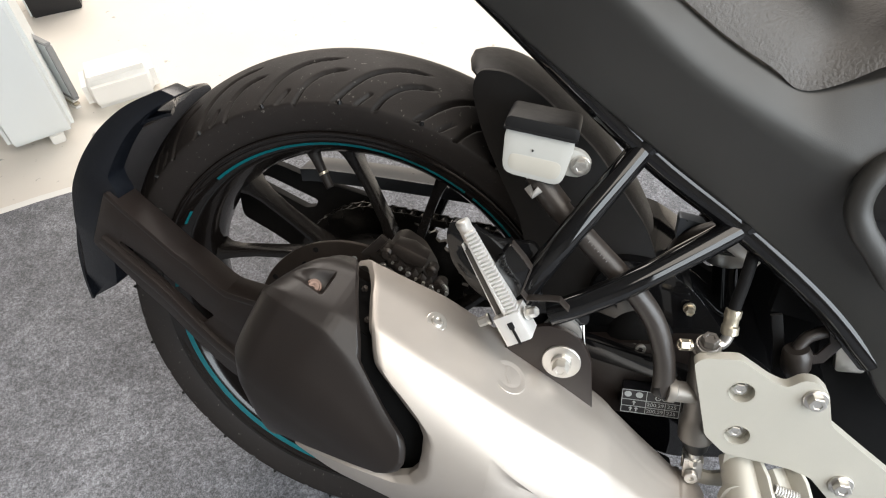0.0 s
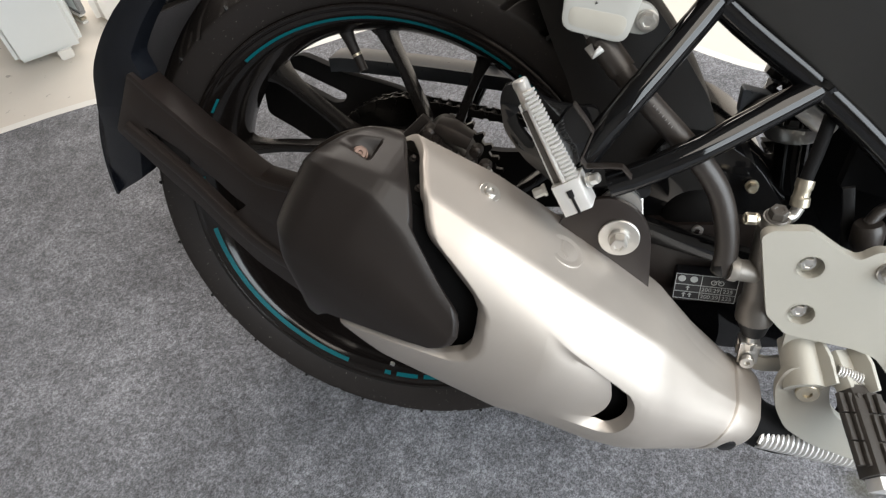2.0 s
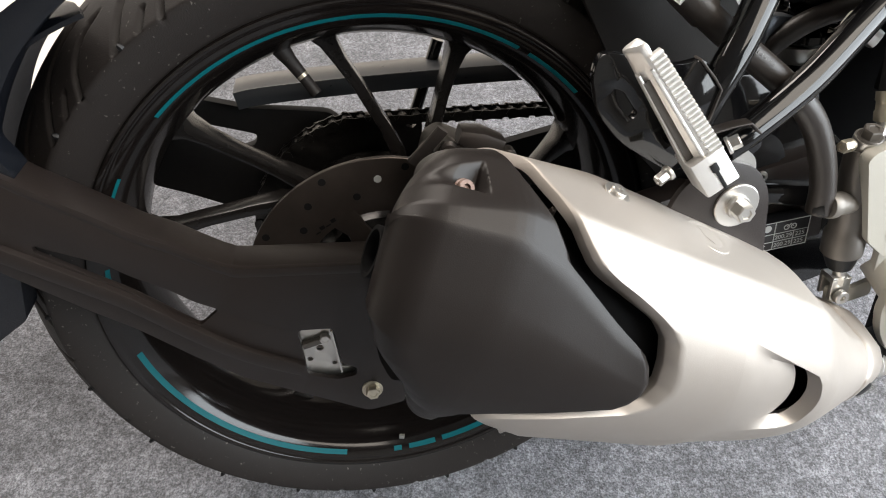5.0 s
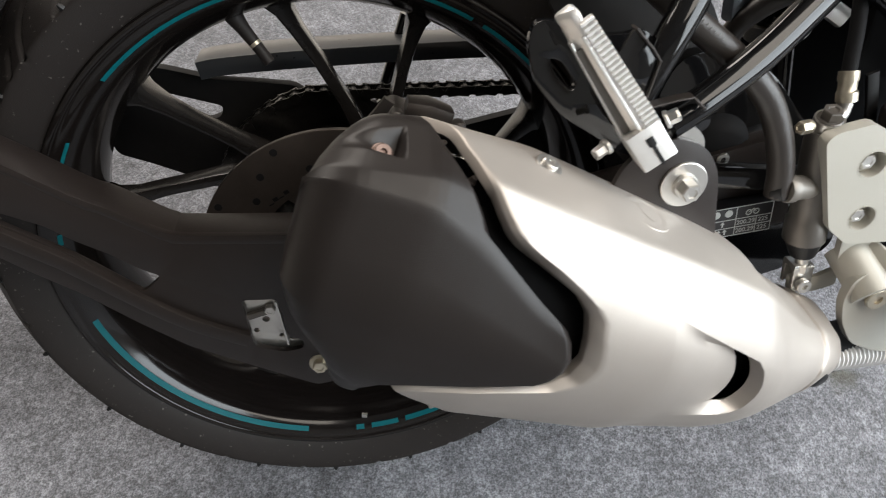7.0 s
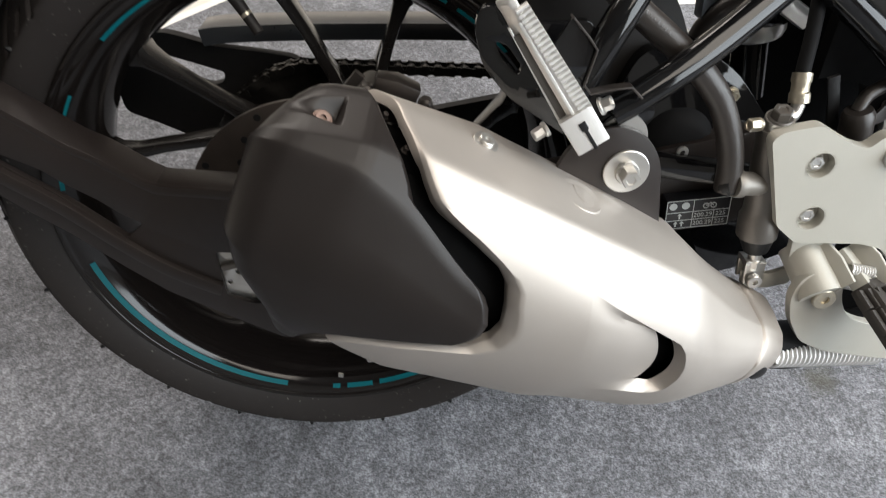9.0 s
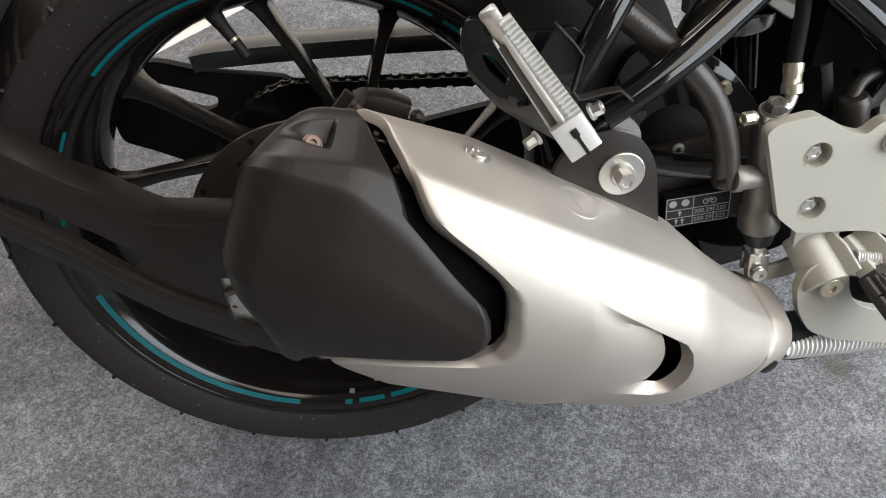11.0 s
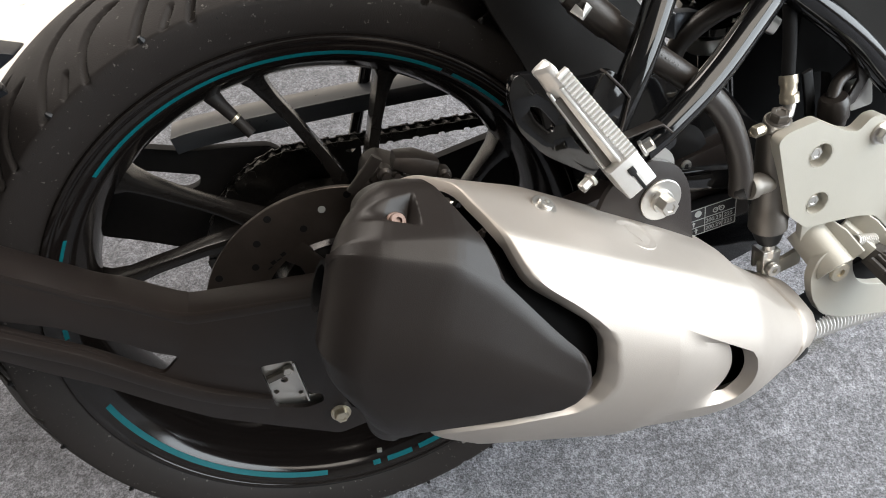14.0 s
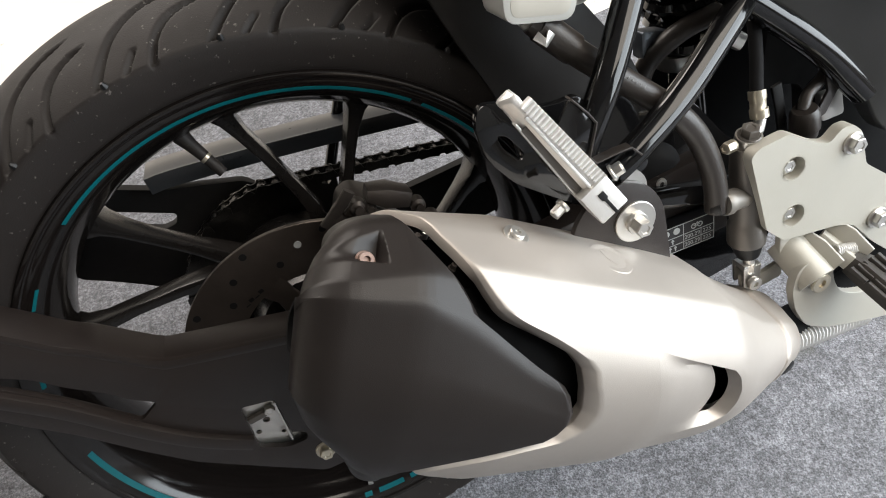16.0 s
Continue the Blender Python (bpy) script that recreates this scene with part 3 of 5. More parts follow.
def shell(k0, k1, nk, s_lo, s_hi, ns, grow, lip_lo, lip_hi, form, dent=None, thick=0.003):
    """A sheet over the silencer between two edges that run round it; lips (width, depth) turn its rims in."""
    bm = bmesh.new()
    rows_out, rows_in = [], []
    def rim_cols(lip, k):
        if not lip:
            return [(0.0, 0.0)]
        w = lip[0](k)
        if len(lip) > 2:
            return [(w * (1 - math.cos(math.pi / 2 * i / 7)), 1 - math.sin(math.pi / 2 * i / 7)) for i in range(8)]
        return [(0.0, 1.0), (w * 0.06, 0.86), (w * 0.80, 0.14), (w, 0.0)]
    for a in range(nk + 1):
        k = k0 + (k1 - k0) * a / nk
        lo, hi = s_lo(k), s_hi(k)
        cl, ch = rim_cols(lip_lo, k), rim_cols(lip_hi, k)
        first, last = lo + cl[-1][0], hi - ch[-1][0]
        cols = [(lo + d, f * (min(lip_lo[1], cl[-1][0] * 0.8) if lip_lo else 0)) for d, f in cl]
        cols += [(first + (last - first) * b / ns, 0.0) for b in range(1, ns)]
        cols += [(hi - d, f * (lip_hi[1] if lip_hi else 0)) for d, f in ch[::-1]]
        ro, ri = [], []
        for s, drop in cols:
            if dent:
                drop += dent(s, k, skin(s, k, 0, form))
            p, q = skin(s, k, grow - drop, form), skin(s, k, grow - drop - thick, form)
            ro.append(bm.verts.new(ex(s, p.x, p.y)))
            ri.append(bm.verts.new(ex(s, q.x, q.y)))
        rows_out.append(ro)
        rows_in.append(ri)
    for g in (rows_out, rows_in):
        for a in range(nk):
            for b in range(len(g[0]) - 1):
                bm.faces.new((g[a][b], g[a + 1][b], g[a + 1][b + 1], g[a][b + 1]))
    n = len(rows_out[0])
    for b in range(n - 1):
        for a in (0, nk):
            bm.faces.new((rows_out[a][b], rows_out[a][b + 1], rows_in[a][b + 1], rows_in[a][b]))
    for a in range(nk):
        for b in (0, n - 1):
            bm.faces.new((rows_out[a][b], rows_out[a + 1][b], rows_in[a + 1][b], rows_in[a][b]))
    return bm

def edge_table(rows):
    return lambda k: knot(rows, k)
COVER_EDGE = edge_table([(0, -0.186), (1, -0.181), (2, -0.1735), (2.4, -0.1655), (2.7, -0.158), (3, -0.150), (3.4, -0.1425), (3.70, -0.1365), (3.76, -0.129), (3.82, -0.109), (3.87, -0.090), (3.92, -0.0775), (4.05, -0.0725), (4.45, -0.068), (4.85, -0.0685), (5.1, -0.0715), (5.3, -0.077), (5.5, -0.091), (5.75, -0.113), (6.0, -0.137), (6.2, -0.152), (6.5, -0.158), (6.8, -0.158), (9, -0.155)])
COVER_LIP = edge_table([(0, 0.004), (3.5, 0.004), (3.72, 0.006), (3.8, 0.013), (3.9, 0.008), (4.2, 0.005), (4.9, 0.004), (9, 0.003)])
SHIELD_LIP = edge_table([(0, 0.0009), (2.7, 0.0010), (3.1, 0.003), (3.75, 0.004), (3.86, 0.006), (3.95, 0.010), (4.12, 0.012), (4.3, 0.009), (4.65, 0.0075), (4.95, 0.010), (5.25, 0.009), (5.55, 0.006), (6, 0.003), (9, 0.003)])
COVER_REAR = edge_table([(0, -0.200), (1, -0.205), (1.5, -0.209), (2, -0.216), (2.5, -0.224), (3, -0.229), (4, -0.229), (5, -0.226), (5.3, -0.225), (5.67, -0.215), (6.08, -0.197), (6.62, -0.180), (7, -0.173), (9, -0.173)])
SHIELD_EDGE = edge_table([(0, -0.185), (1, -0.172), (2, -0.1605), (2.4, -0.155), (3, -0.1440), (3.5, -0.1340), (3.72, -0.1280), (3.84, -0.120), (4.0, -0.102), (4.12, -0.0905), (4.26, -0.0760), (4.42, -0.0675), (4.75, -0.0605), (5.1, -0.056), (5.37, -0.0575), (5.6, -0.068), (5.82, -0.098), (6.02, -0.1185), (6.22, -0.1385), (6.34, -0.1455), (6.48, -0.135), (6.7, -0.110), (7.1, -0.09), (8, -0.05), (9, -0.02)])

def canister():
    bm = bmesh.new()
    rings = []
    for s in [-0.185 + 0.365 * i / 40 for i in range(41)]:
        ring = [skin(s, 9 * j / 44, -0.016) for j in range(45)]
        ring += [Vector((ring[-1].x + (ring[0].x - ring[-1].x) * u, 0.085 + 0.02 * abs(u - 0.5))) for u in (0.15, 0.5, 0.85)]
        rings.append([ex(s, p.x, p.y) for p in ring])
    add_rings(bm, rings)
    return bm
muffler = part("muffler", canister(), CANISTER, bike, "stubby muffler with matt black end cover and silver shield")

# the shield's vent: a wedge of the metal sinks towards a slot at its front end
VENT_L = [(-0.018, 0.4265), (0.014, 0.353)]
VENT_R = [(0.064, 0.4108), (0.0723, 0.4055), (0.0794, 0.3956), (0.0821, 0.3849), (0.0812, 0.3723), (0.0728, 0.3641)]
VENT_OUT = [VENT_L[0]] + VENT_R + [VENT_L[1]]
def sv_plane(a, b, inside):
    e = Vector(b) - Vector(a)
    n2 = Vector((e.y, -e.x)).normalized()
    if n2.dot(Vector(inside) - Vector(a)) > 0:
        n2 = -n2
    return ex(a[0], a[1], 0.2), Vector((AX[0] * n2.x - AX[1] * n2.y, 0, AX[1] * n2.x + AX[0] * n2.y))
def cut(bm, co, no, keep):
    fs = [f for f in bm.faces if keep(f.calc_center_median())]
    geom = fs + list({e for f in fs for e in f.edges}) + list({v for f in fs for v in f.verts})
    bmesh.ops.bisect_plane(bm, geom=geom, dist=1e-6, plane_co=co, plane_no=no)
def cut_hole(bm, corners):
    mid = sum((Vector(c) for c in corners), Vector((0, 0))) / len(corners)
    planes = [sv_plane(a, b, mid) for a, b in zip(corners, corners[1:] + corners[:1])]
    for co, no in planes:
        cut(bm, co, no, lambda c: c.y < -0.2 and all((c - o).dot(n) < 0.02 for o, n in planes))
    gone = [f for f in bm.faces if f.calc_center_median().y < -0.2 and all((f.calc_center_median() - o).dot(n) < 1e-6 for o, n in planes)]
    bmesh.ops.delete(bm, geom=gone, context="FACES")

def heat_shield():
    bm = shell(0.35, 8.6, 190, SHIELD_EDGE, lambda k: 0.172, 64, 0.002, (SHIELD_LIP, 0.006), None, SHIELD_FLAT, thick=0.006)
    cut_hole(bm, VENT_OUT)
    return bm
shield = part("heat_shield", heat_shield(), SHIELD, muffler, "satin silver painted heat shield with a vent slot", angle=42)
def outer_w(sv):
    k = min((3 + 0.01 * i for i in range(400)), key=lambda q: abs(skin(sv[0], q, 0.002).x - sv[1]))
    return skin(sv[0], k, 0.002).y
def vent_panel():
    """The sunken wedge: a floor that falls towards the slot, with walls above, below and in front."""
    bm = bmesh.new()
    right = fillet([(*p, 0) for p in VENT_R], 0.003, 2, closed=False)
    run = [0.0]
    for a, b in zip(right, right[1:]):
        run.append(run[-1] + (b - a).length)
    def on_right(q):
        d = q * run[-1]
        for i in range(len(right) - 1):
            if d <= run[i + 1] + 1e-9:
                u = (d - run[i]) / (run[i + 1] - run[i])
                return right[i] + (right[i + 1] - right[i]) * u
    L0, L1 = Vector((*VENT_L[0], 0)), Vector((*VENT_L[1], 0))
    qs = [0, 0.02, 0.05, 0.085] + [0.09 + 0.75 * i / 14 for i in range(1, 15)] + [0.88, 0.92, 0.96, 1.0]
    grid = []
    for q in qs:
        h0, h1 = 0.69 + 0.06 * math.sin(math.pi * min(1, q * 1.1)), 0.925 - 0.05 * ((q - 0.45) / 0.4) ** 2
        al = [h0 * i / 12 for i in range(13)] + [h0 + (h1 - h0) * i / 3 for i in (1, 2, 3)] + [h1 + (1 - h1) * i / 3 for i in (1, 2, 3)]
        row = []
        for a in al:
            p = L0.lerp(L1, q).lerp(on_right(q), a)
            deep = 0.0085 * min(1.0, a / 0.75) ** (1.15 + 1.6 * q)
            d = deep * min(1, q / 0.085) * min(1, (1 - q) / 0.15) * min(1, (1 - a) / max(0.03, 1 - h1))
            row.append(bm.verts.new(ex(p.x, p.y, outer_w((p.x, p.y)) - d)))
        grid.append(row)
    for i in range(len(qs) - 1):
        for j in range(18):
            if 12 <= j < 15 and 0.085 <= qs[i] < 0.83:
                continue
            bm.faces.new((grid[i][j], grid[i + 1][j], grid[i + 1][j + 1], grid[i][j + 1]))
    return bm
part("vent_panel", vent_panel(), SHIELD, muffler, angle=24)
def neck():
    """The pressed silver collar at the front of the shield."""
    bm = bmesh.new()
    rings = []
    for s, g in ((0.160, -0.002), (0.1645, 0.0034), (0.1665, 0.0040), (0.178, 0.0034), (0.189, 0.0028), (0.1935, 0.0004), (0.194, -0.004), (0.188, -0.007)):
        rings.append([ex(s, *skin(s, 0.35 + 8.3 * j / 60, g)) for j in range(61)])
    add_rings(bm, rings, closed=False)
    return bm
part("shield_collar", neck(), SHIELD, muffler, angle=45)
# the hole's dark inside, painted as a black disc on the collar
bm = lathe([(0, 0.001), (0.006, 0.001), (0.0075, 0.0), (0.0075, -0.003), (0, -0.003)], toward(ex(0.1795, 0.386, 0.2095), ex(0.3, -0.1, 0.95)), 16)
part("rivet_hole", bm, LID, muffler)

def cover_dent(s, k, p):
    """A scooped pocket round the cover's screw, deepest at its front wall."""
    u = (s + 0.219) / 0.030
    if u < 0 or u > 1.07 or not 2.0 < k < 3.0:
        return 0.0
    across = abs(k - 2.52) / (0.10 + 0.20 * min(1, u))
    return 0.0105 * min(1, u) ** 1.2 * max(0.0, 1 - across ** 2) ** 1.4 * (1 if u < 1 else max(0.0, (1.07 - u) / 0.07))
def end_cover():
    return shell(1.05, 6.72, 240, COVER_REAR, COVER_EDGE, 90, 0.003, (lambda k: min(0.020, 0.6 * (COVER_EDGE(k) - COVER_REAR(k))), 0.017, "round"), (COVER_LIP, 0.0035), COVER_FLAT, dent=cover_dent, thick=0.006)
cover = part("end_cover", end_cover(), COVER, muffler, "matt black plastic end cover, faceted", angle=42)
def tail_plate():
    """The dark recessed plate that closes the cover's rear."""
    bm = bmesh.new()
    rings = []
    for ds, g in ((0.001, -0.019), (0.004, -0.021), (0.022, -0.023)):
        ks = [1.1 + 7.4 * j / 60 for j in range(61)]
        ring = [ex(COVER_REAR(k) + ds, *skin(COVER_REAR(k), k, g, COVER_FLAT)) for k in ks]
        a, z = ring[-1], ring[0]
        rings.append(ring + [a + (z - a) * u + Vector((0, 0.006, 0)) for u in (0.25, 0.5, 0.75)])
    add_rings(bm, rings)
    return bm
part("tail_plate", tail_plate(), PLASTIC, muffler, "dark recessed end plate")
part("tail_pipe", lathe([(0.014, 0.0), (0.017, 0.0), (0.017, 0.05), (0.014, 0.05)], toward(ex(-0.212, 0.36, 0.165), ex(1, 0, 0)), 28, closed=True), DARK, muffler)
SN = (ex(0.0, 0.75, 0.70)).normalized()
sp = skin(-0.1965, 2.58, -0.0045, COVER_FLAT)
bolt("screw", ex(-0.1965, sp.x, sp.y), SN, 0.0046, 0.0040, COPPER, muffler, "socket", 1.3, "coppery cover screw")
sp = skin(-0.102, 2.10, 0.002)
bolt("screw", ex(-0.102, sp.x, sp.y), (ex(0.0, 1.0, 0.30)), 0.0050, 0.0036, ZINC, muffler, "socket", 1.7, "zinc shield screw with washer")
bolt("screw", (0.0542, -0.2290, 0.3150), (0.15, -0.75, -0.6), 0.0042, 0.006, ZINC, muffler, "socket", 1.5, "zinc screw under the shield's lip")
def emblem():
    lo, mid, hi = [skin(-0.031, k, 0.002) for k in (2.10, 2.24, 2.38)]
    n2 = Vector((lo.y - hi.y, hi.x - lo.x)).normalized()
    n2 = n2 if n2.x > 0 else -n2
    m = toward(ex(-0.031, mid.x, mid.y) - ex(0, n2.x, n2.y) * 0.0004, ex(0, n2.x, n2.y))
    bm = lathe([(0.0, 0.0005), (0.0100, 0.0005), (0.0106, 0.0004), (0.0112, 0.00055), (0.0150, 0.00055), (0.0160, -0.0006)], m, 32)
    add_bar(bm, [m @ Vector((-0.006, -0.004, 0.0004)), m @ Vector((0.0, 0.003, 0.0004)), m @ Vector((0.007, 0.005, 0.0004))], (0.003, 0.0006), (m.to_3x3() @ Vector((0, 0, 1))), 0.0002)
    return bm
part("emblem", emblem(), SHIELD, muffler, "faint round embossed mark")
for at, k in ((-0.163, 2.05), (-0.1485, 2.72)):
    q = skin(at, k, -0.010)
    bolt("clip_screw", ex(at, q.x, q.y), ex(0, 1.0, 0.4), 0.0019, 0.004, CALIPER, muffler, "hex", 1.3)
part("header_pipe", tube([ex(0.19, 0.388, 0.155), ex(0.24, 0.385, 0.15), (0.50, -0.12, 0.205), (0.62, -0.08, 0.19)], 0.021, 20), DARK, muffler, "dark exhaust pipe under the engine")

# mounting plate of the silencer
hang = part("muffler_bracket", plate([(0.178, 0.40), (0.192, 0.432), (0.219, 0.4455), (0.243, 0.4365), (0.255, 0.417), (0.264, 0.345), (0.2, 0.35)], -0.1685, -0.164, r=0.012), PLASTIC, bike, "black steel muffler mounting plate")
bmw = lathe([(0.006, 0.0), (0.0158, 0.0), (0.0158, 0.0014), (0.0152, 0.0018), (0.006, 0.0018)], toward((0.2315, -0.1687, 0.4108), OUT), 32)
part("washer", bmw, ZINC, hang, "wide zinc washer", angle=14)
bolt("bolt", (0.2315, -0.1705, 0.4108), OUT, 0.0066, 0.012, ZINC, hang, "hex", 1.25)
part("bush", lathe([(0.0, 0.0), (0.0165, 0.0), (0.0165, 0.004), (0.0145, 0.006), (0.0165, 0.008), (0.0165, 0.012), (0.0145, 0.014), (0.0165, 0.016), (0.0165, 0.022), (0, 0.022)], toward((0.2285, -0.163, 0.4325), (0, 1, 0)), 24), ZINC, hang)

# ---- hugger: rear mudguard on two arms ----
def arc_shell(r_mid, half, a0, a1, n, thick, edge_drop, taper=None, m=10, mid=0.0):
    """A curved guard over the tyre; taper gives its half width and the edges' drop by u from 0 to 1."""
    bm = bmesh.new()
    rings = []
    for i in range(n + 1):
        u = i / n
        a = a0 + (a1 - a0) * u
        h, dr, rr = half, edge_drop, r_mid
        if taper:
            h, dr, rr = taper(u)
        outer, inner = [], []
        for j in range(m + 1):
            y = -1 + 2 * j / m
            rad = rr - dr * abs(y) ** 3
            outer.append(guard_at(rad, a, mid + y * h))
            inner.append(guard_at(rad - thick, a, mid + y * (h - thick)))
        rings.append(outer + inner[::-1])
    add_rings(bm, rings)
    return bm

def hugger_radius(u, y):
    """Radius of the mudguard's outer skin: crowned, its edges drawn in."""
    crown = 0.303 + 0.027 * math.sin(math.pi / 2 * min(1, u / 0.5)) - 0.012 * max(0.0, (u - 0.6) / 0.4) ** 2
    return crown - 0.014 * abs((y - 0.018) / 0.098) ** 3
def hugger():
    bm = bmesh.new()
    rings = []
    n, m = 40, 18
    for i in range(n + 1):
        u = i / n
        far = 0.113 - 0.135 * (1 - min(1, u * 3.0)) ** 2
        outer, inner = [], []
        for j in range(m + 1):
            y = -0.080 + (far + 0.080) * j / m
            a = 122.5 + 55.5 * u + 9.0 * (1 - u) ** 8 * (j / m) ** 2
            outer.append(guard_at(hugger_radius(u, y), a, y))
            inner.append(guard_at(hugger_radius(u, y) - 0.003, a, y))
        rings.append(outer + inner[::-1])
    add_rings(bm, rings)
    return bm
guard = part("rear_mudguard", hugger(), GUARD, bike, "black plastic hugger mudguard behind the tyre")
def guard_cheek():
    """The side wall that carries the arm; its lower end leans in towards the tyre."""
    run = [(0.297, 117.0), (0.309, 119.0), (0.3170, 127), (0.3205, 135), (0.3205, 143), (0.3185, 150), (0.308, 156), (0.301, 162), (0.304, 170), (0.311, 179), (0.268, 172.5), (0.262, 161), (0.262, 150), (0.270, 145), (0.2890, 142.6), (0.2935, 137), (0.2980, 130.5), (0.2995, 123.5)]
    pts = [guard_at(r, a, 0) for r, a in run]
    bm = plate([(p.x, p.z) for p in pts], -0.0955, -0.0700, r=[0.003] * 2 + [0.02] * 4 + [0.008] * 2 + [0.02, 0.003, 0.004] + [0.006] * 4 + [0.014] * 3, bevel=0.004, n=6)
    for v in bm.verts:
        a = math.degrees(math.atan2(v.co.z - GUARD_AXLE, v.co.x))
        a = a if a > 0 else a + 360
        v.co.y += 0.024 * max(0.0, (a - 157) / 22)
    return bm
part("side_cheek", guard_cheek(), GUARD, guard)
for a in (138.0, 143.5):
    u = (a - 122.5) / 55.5
    part("rib", bar([guard_at(hugger_radius(u, y) - 0.0045, a, y) for y in (-0.078, -0.055, -0.03, 0.0, 0.03, 0.06)], (0.0030, 0.006), (0.75, 0, -0.65), 0.001), PLASTIC, guard)
bolt("screw", guard_at(0.3225, 141, -0.066), (-0.8, 0, 0.6), 0.004, 0.009, ZINC, guard, "hex")

def slant(bm):
    """Swings the mudguard's arm outwards towards its front end."""
    for v in bm.verts:
        v.co.y -= 0.12 * (v.co.x + 0.25)
    return bm
ARM_TOP = [(-0.2330, 0.4750), (-0.2149, 0.4605), (-0.1874, 0.4410), (-0.1610, 0.4215), (-0.1442, 0.4125), (-0.1180, 0.3945), (-0.1090, 0.3895), (-0.0980, 0.3866), (-0.0262, 0.3820), (-0.002, 0.3806)]
ARM_RIB = [(-0.250, 0.4185), (-0.210, 0.3905), (-0.180, 0.3685), (-0.1455, 0.3370), (-0.120, 0.3165), (-0.0985, 0.3035), (-0.074, 0.2920)]
def arm_plate():
    low = [(0.0, 0.375), (0.0, 0.245), (-0.03, 0.238), (-0.075, 0.262), (-0.120, 0.287), (-0.150, 0.312), (-0.183, 0.343), (-0.212, 0.365), (-0.2660, 0.4105), (-0.2525, 0.4365)]
    slot = [(-0.228, 0.4205), (-0.188, 0.4010), (-0.173, 0.3885), (-0.1516, 0.3748), (-0.1379, 0.3628), (-0.1225, 0.3542), (-0.1385, 0.3412), (-0.155, 0.3524), (-0.177, 0.3760), (-0.207, 0.3985), (-0.229, 0.4150)]
    window = [(-0.0722, 0.3280), (-0.0462, 0.3272), (-0.0440, 0.2905), (-0.0335, 0.2865), (-0.0345, 0.2780), (-0.0500, 0.2755), (-0.0715, 0.2830)]
    return plate(ARM_TOP + low, -0.098, -0.0935, r=0.005, bevel=0.002, holes=[slot, window])
arm = part("mudguard_arm", slant(arm_plate()), PLASTIC, bike, "black plastic twin-arm bracket of the mudguard")
def arm_strip(path, drop, wide, deep, y, r, n=4):
    pts = smooth_path([(x, y, z - drop) for x, z in path], n)
    return slant(bar(pts, (wide, deep), (0, 1, 0), r))
part("upper_flange", arm_strip(ARM_TOP, 0.0042, 0.0070, 0.034, -0.0815, 0.0024), PLASTIC, arm)
part("lower_rib", arm_strip(ARM_RIB, 0.0, 0.0125, 0.014, -0.0965, 0.0035), PLASTIC, arm)
part("lower_flange", arm_strip([(x, z - 0.018) for x, z in ARM_RIB], 0.0, 0.004, 0.020, -0.085, 0.0015), PLASTIC, arm)
CLIP = Matrix.Translation((0.0010, -0.0070, 0.0095))
clip = plate([(-0.0735, 0.3165), (-0.0480, 0.3135), (-0.0465, 0.2720), (-0.0350, 0.2700), (-0.0360, 0.2610), (-0.0490, 0.2575), (-0.0750, 0.2690)], -0.1075, -0.1045, r=0.002, holes=[(-0.0600, 0.2945, 0.0028), (-0.0690, 0.2850, 0.0022), (-0.0515, 0.2770, 0.0018)], m=CLIP)
add_bar(clip, [CLIP @ Vector(p) for p in ((-0.0485, -0.1105, 0.3145), (-0.0468, -0.1105, 0.2720))], (0.0016, 0.009), (0, 1, 0), 0.0005)
clip = part("chain_adjuster", clip, ZINC, arm, "shiny zinc adjuster plate seen through the bracket")
part("pin", bar([CLIP @ Vector((-0.0715, -0.110, 0.3015)), CLIP @ Vector((-0.0570, -0.110, 0.3045))], (0.0055, 0.0055), (0, 1, 0), 0.002), BODY, clip)
bolt("nut", CLIP @ Vector((-0.0545, -0.1080, 0.3060)), OUT, 0.0042, 0.006, ZINC, clip, "hex", 0)
bolt("bolt", (-0.0247, -0.1245, 0.2618), (0, -1, 0.1), 0.0056, 0.008, BRASS, arm, "hex", 1.5)

# right limb of the swing arm, behind the silencer
part("swing_arm", bar([(-0.06, -0.088, 0.305), (0.05, -0.088, 0.315), (0.2, -0.088, 0.335), (0.36, -0.085, 0.36)], [(0.07, 0.02), (0.075, 0.024), (0.08, 0.026), (0.085, 0.03)], (0, 1, 0), 0.006), PLASTIC, bike, "black steel swing arm")
# left limb with its chain and chain guard
left = part("swing_arm", plate([(-0.205, 0.397), (-0.178, 0.428), (-0.150, 0.438), (-0.1377, 0.4352), (-0.0974, 0.4208), (-0.0588, 0.4141), (-0.0242, 0.4073), (0.03, 0.345), (0.10, 0.343), (0.20, 0.358), (0.40, 0.395), (0.40, 0.325), (0.18, 0.280), (0.0, 0.252), (-0.07, 0.275), (-0.107, 0.305), (-0.1378, 0.3245), (-0.172, 0.344), (-0.203, 0.3590)], 0.098, 0.110, r=0.008, bevel=0.003, holes=[[(-0.1735, 0.4175), (-0.1618, 0.4205), (-0.0950, 0.3950), (-0.0985, 0.3850), (-0.1115, 0.3820), (-0.1720, 0.4080)]]), MATT, bike, "black swing arm limb on the chain side")
guard_bm = bar(smooth_path([(-0.104, 0.095, 0.437), (-0.08, 0.095, 0.439), (0.0, 0.095, 0.438), (0.12, 0.095, 0.433), (0.24, 0.095, 0.425)], 3), (0.016, 0.04), (0, 1, 0), 0.0008)
part("chain_guard", guard_bm, RAIL, bike, "satin dark chain guard")
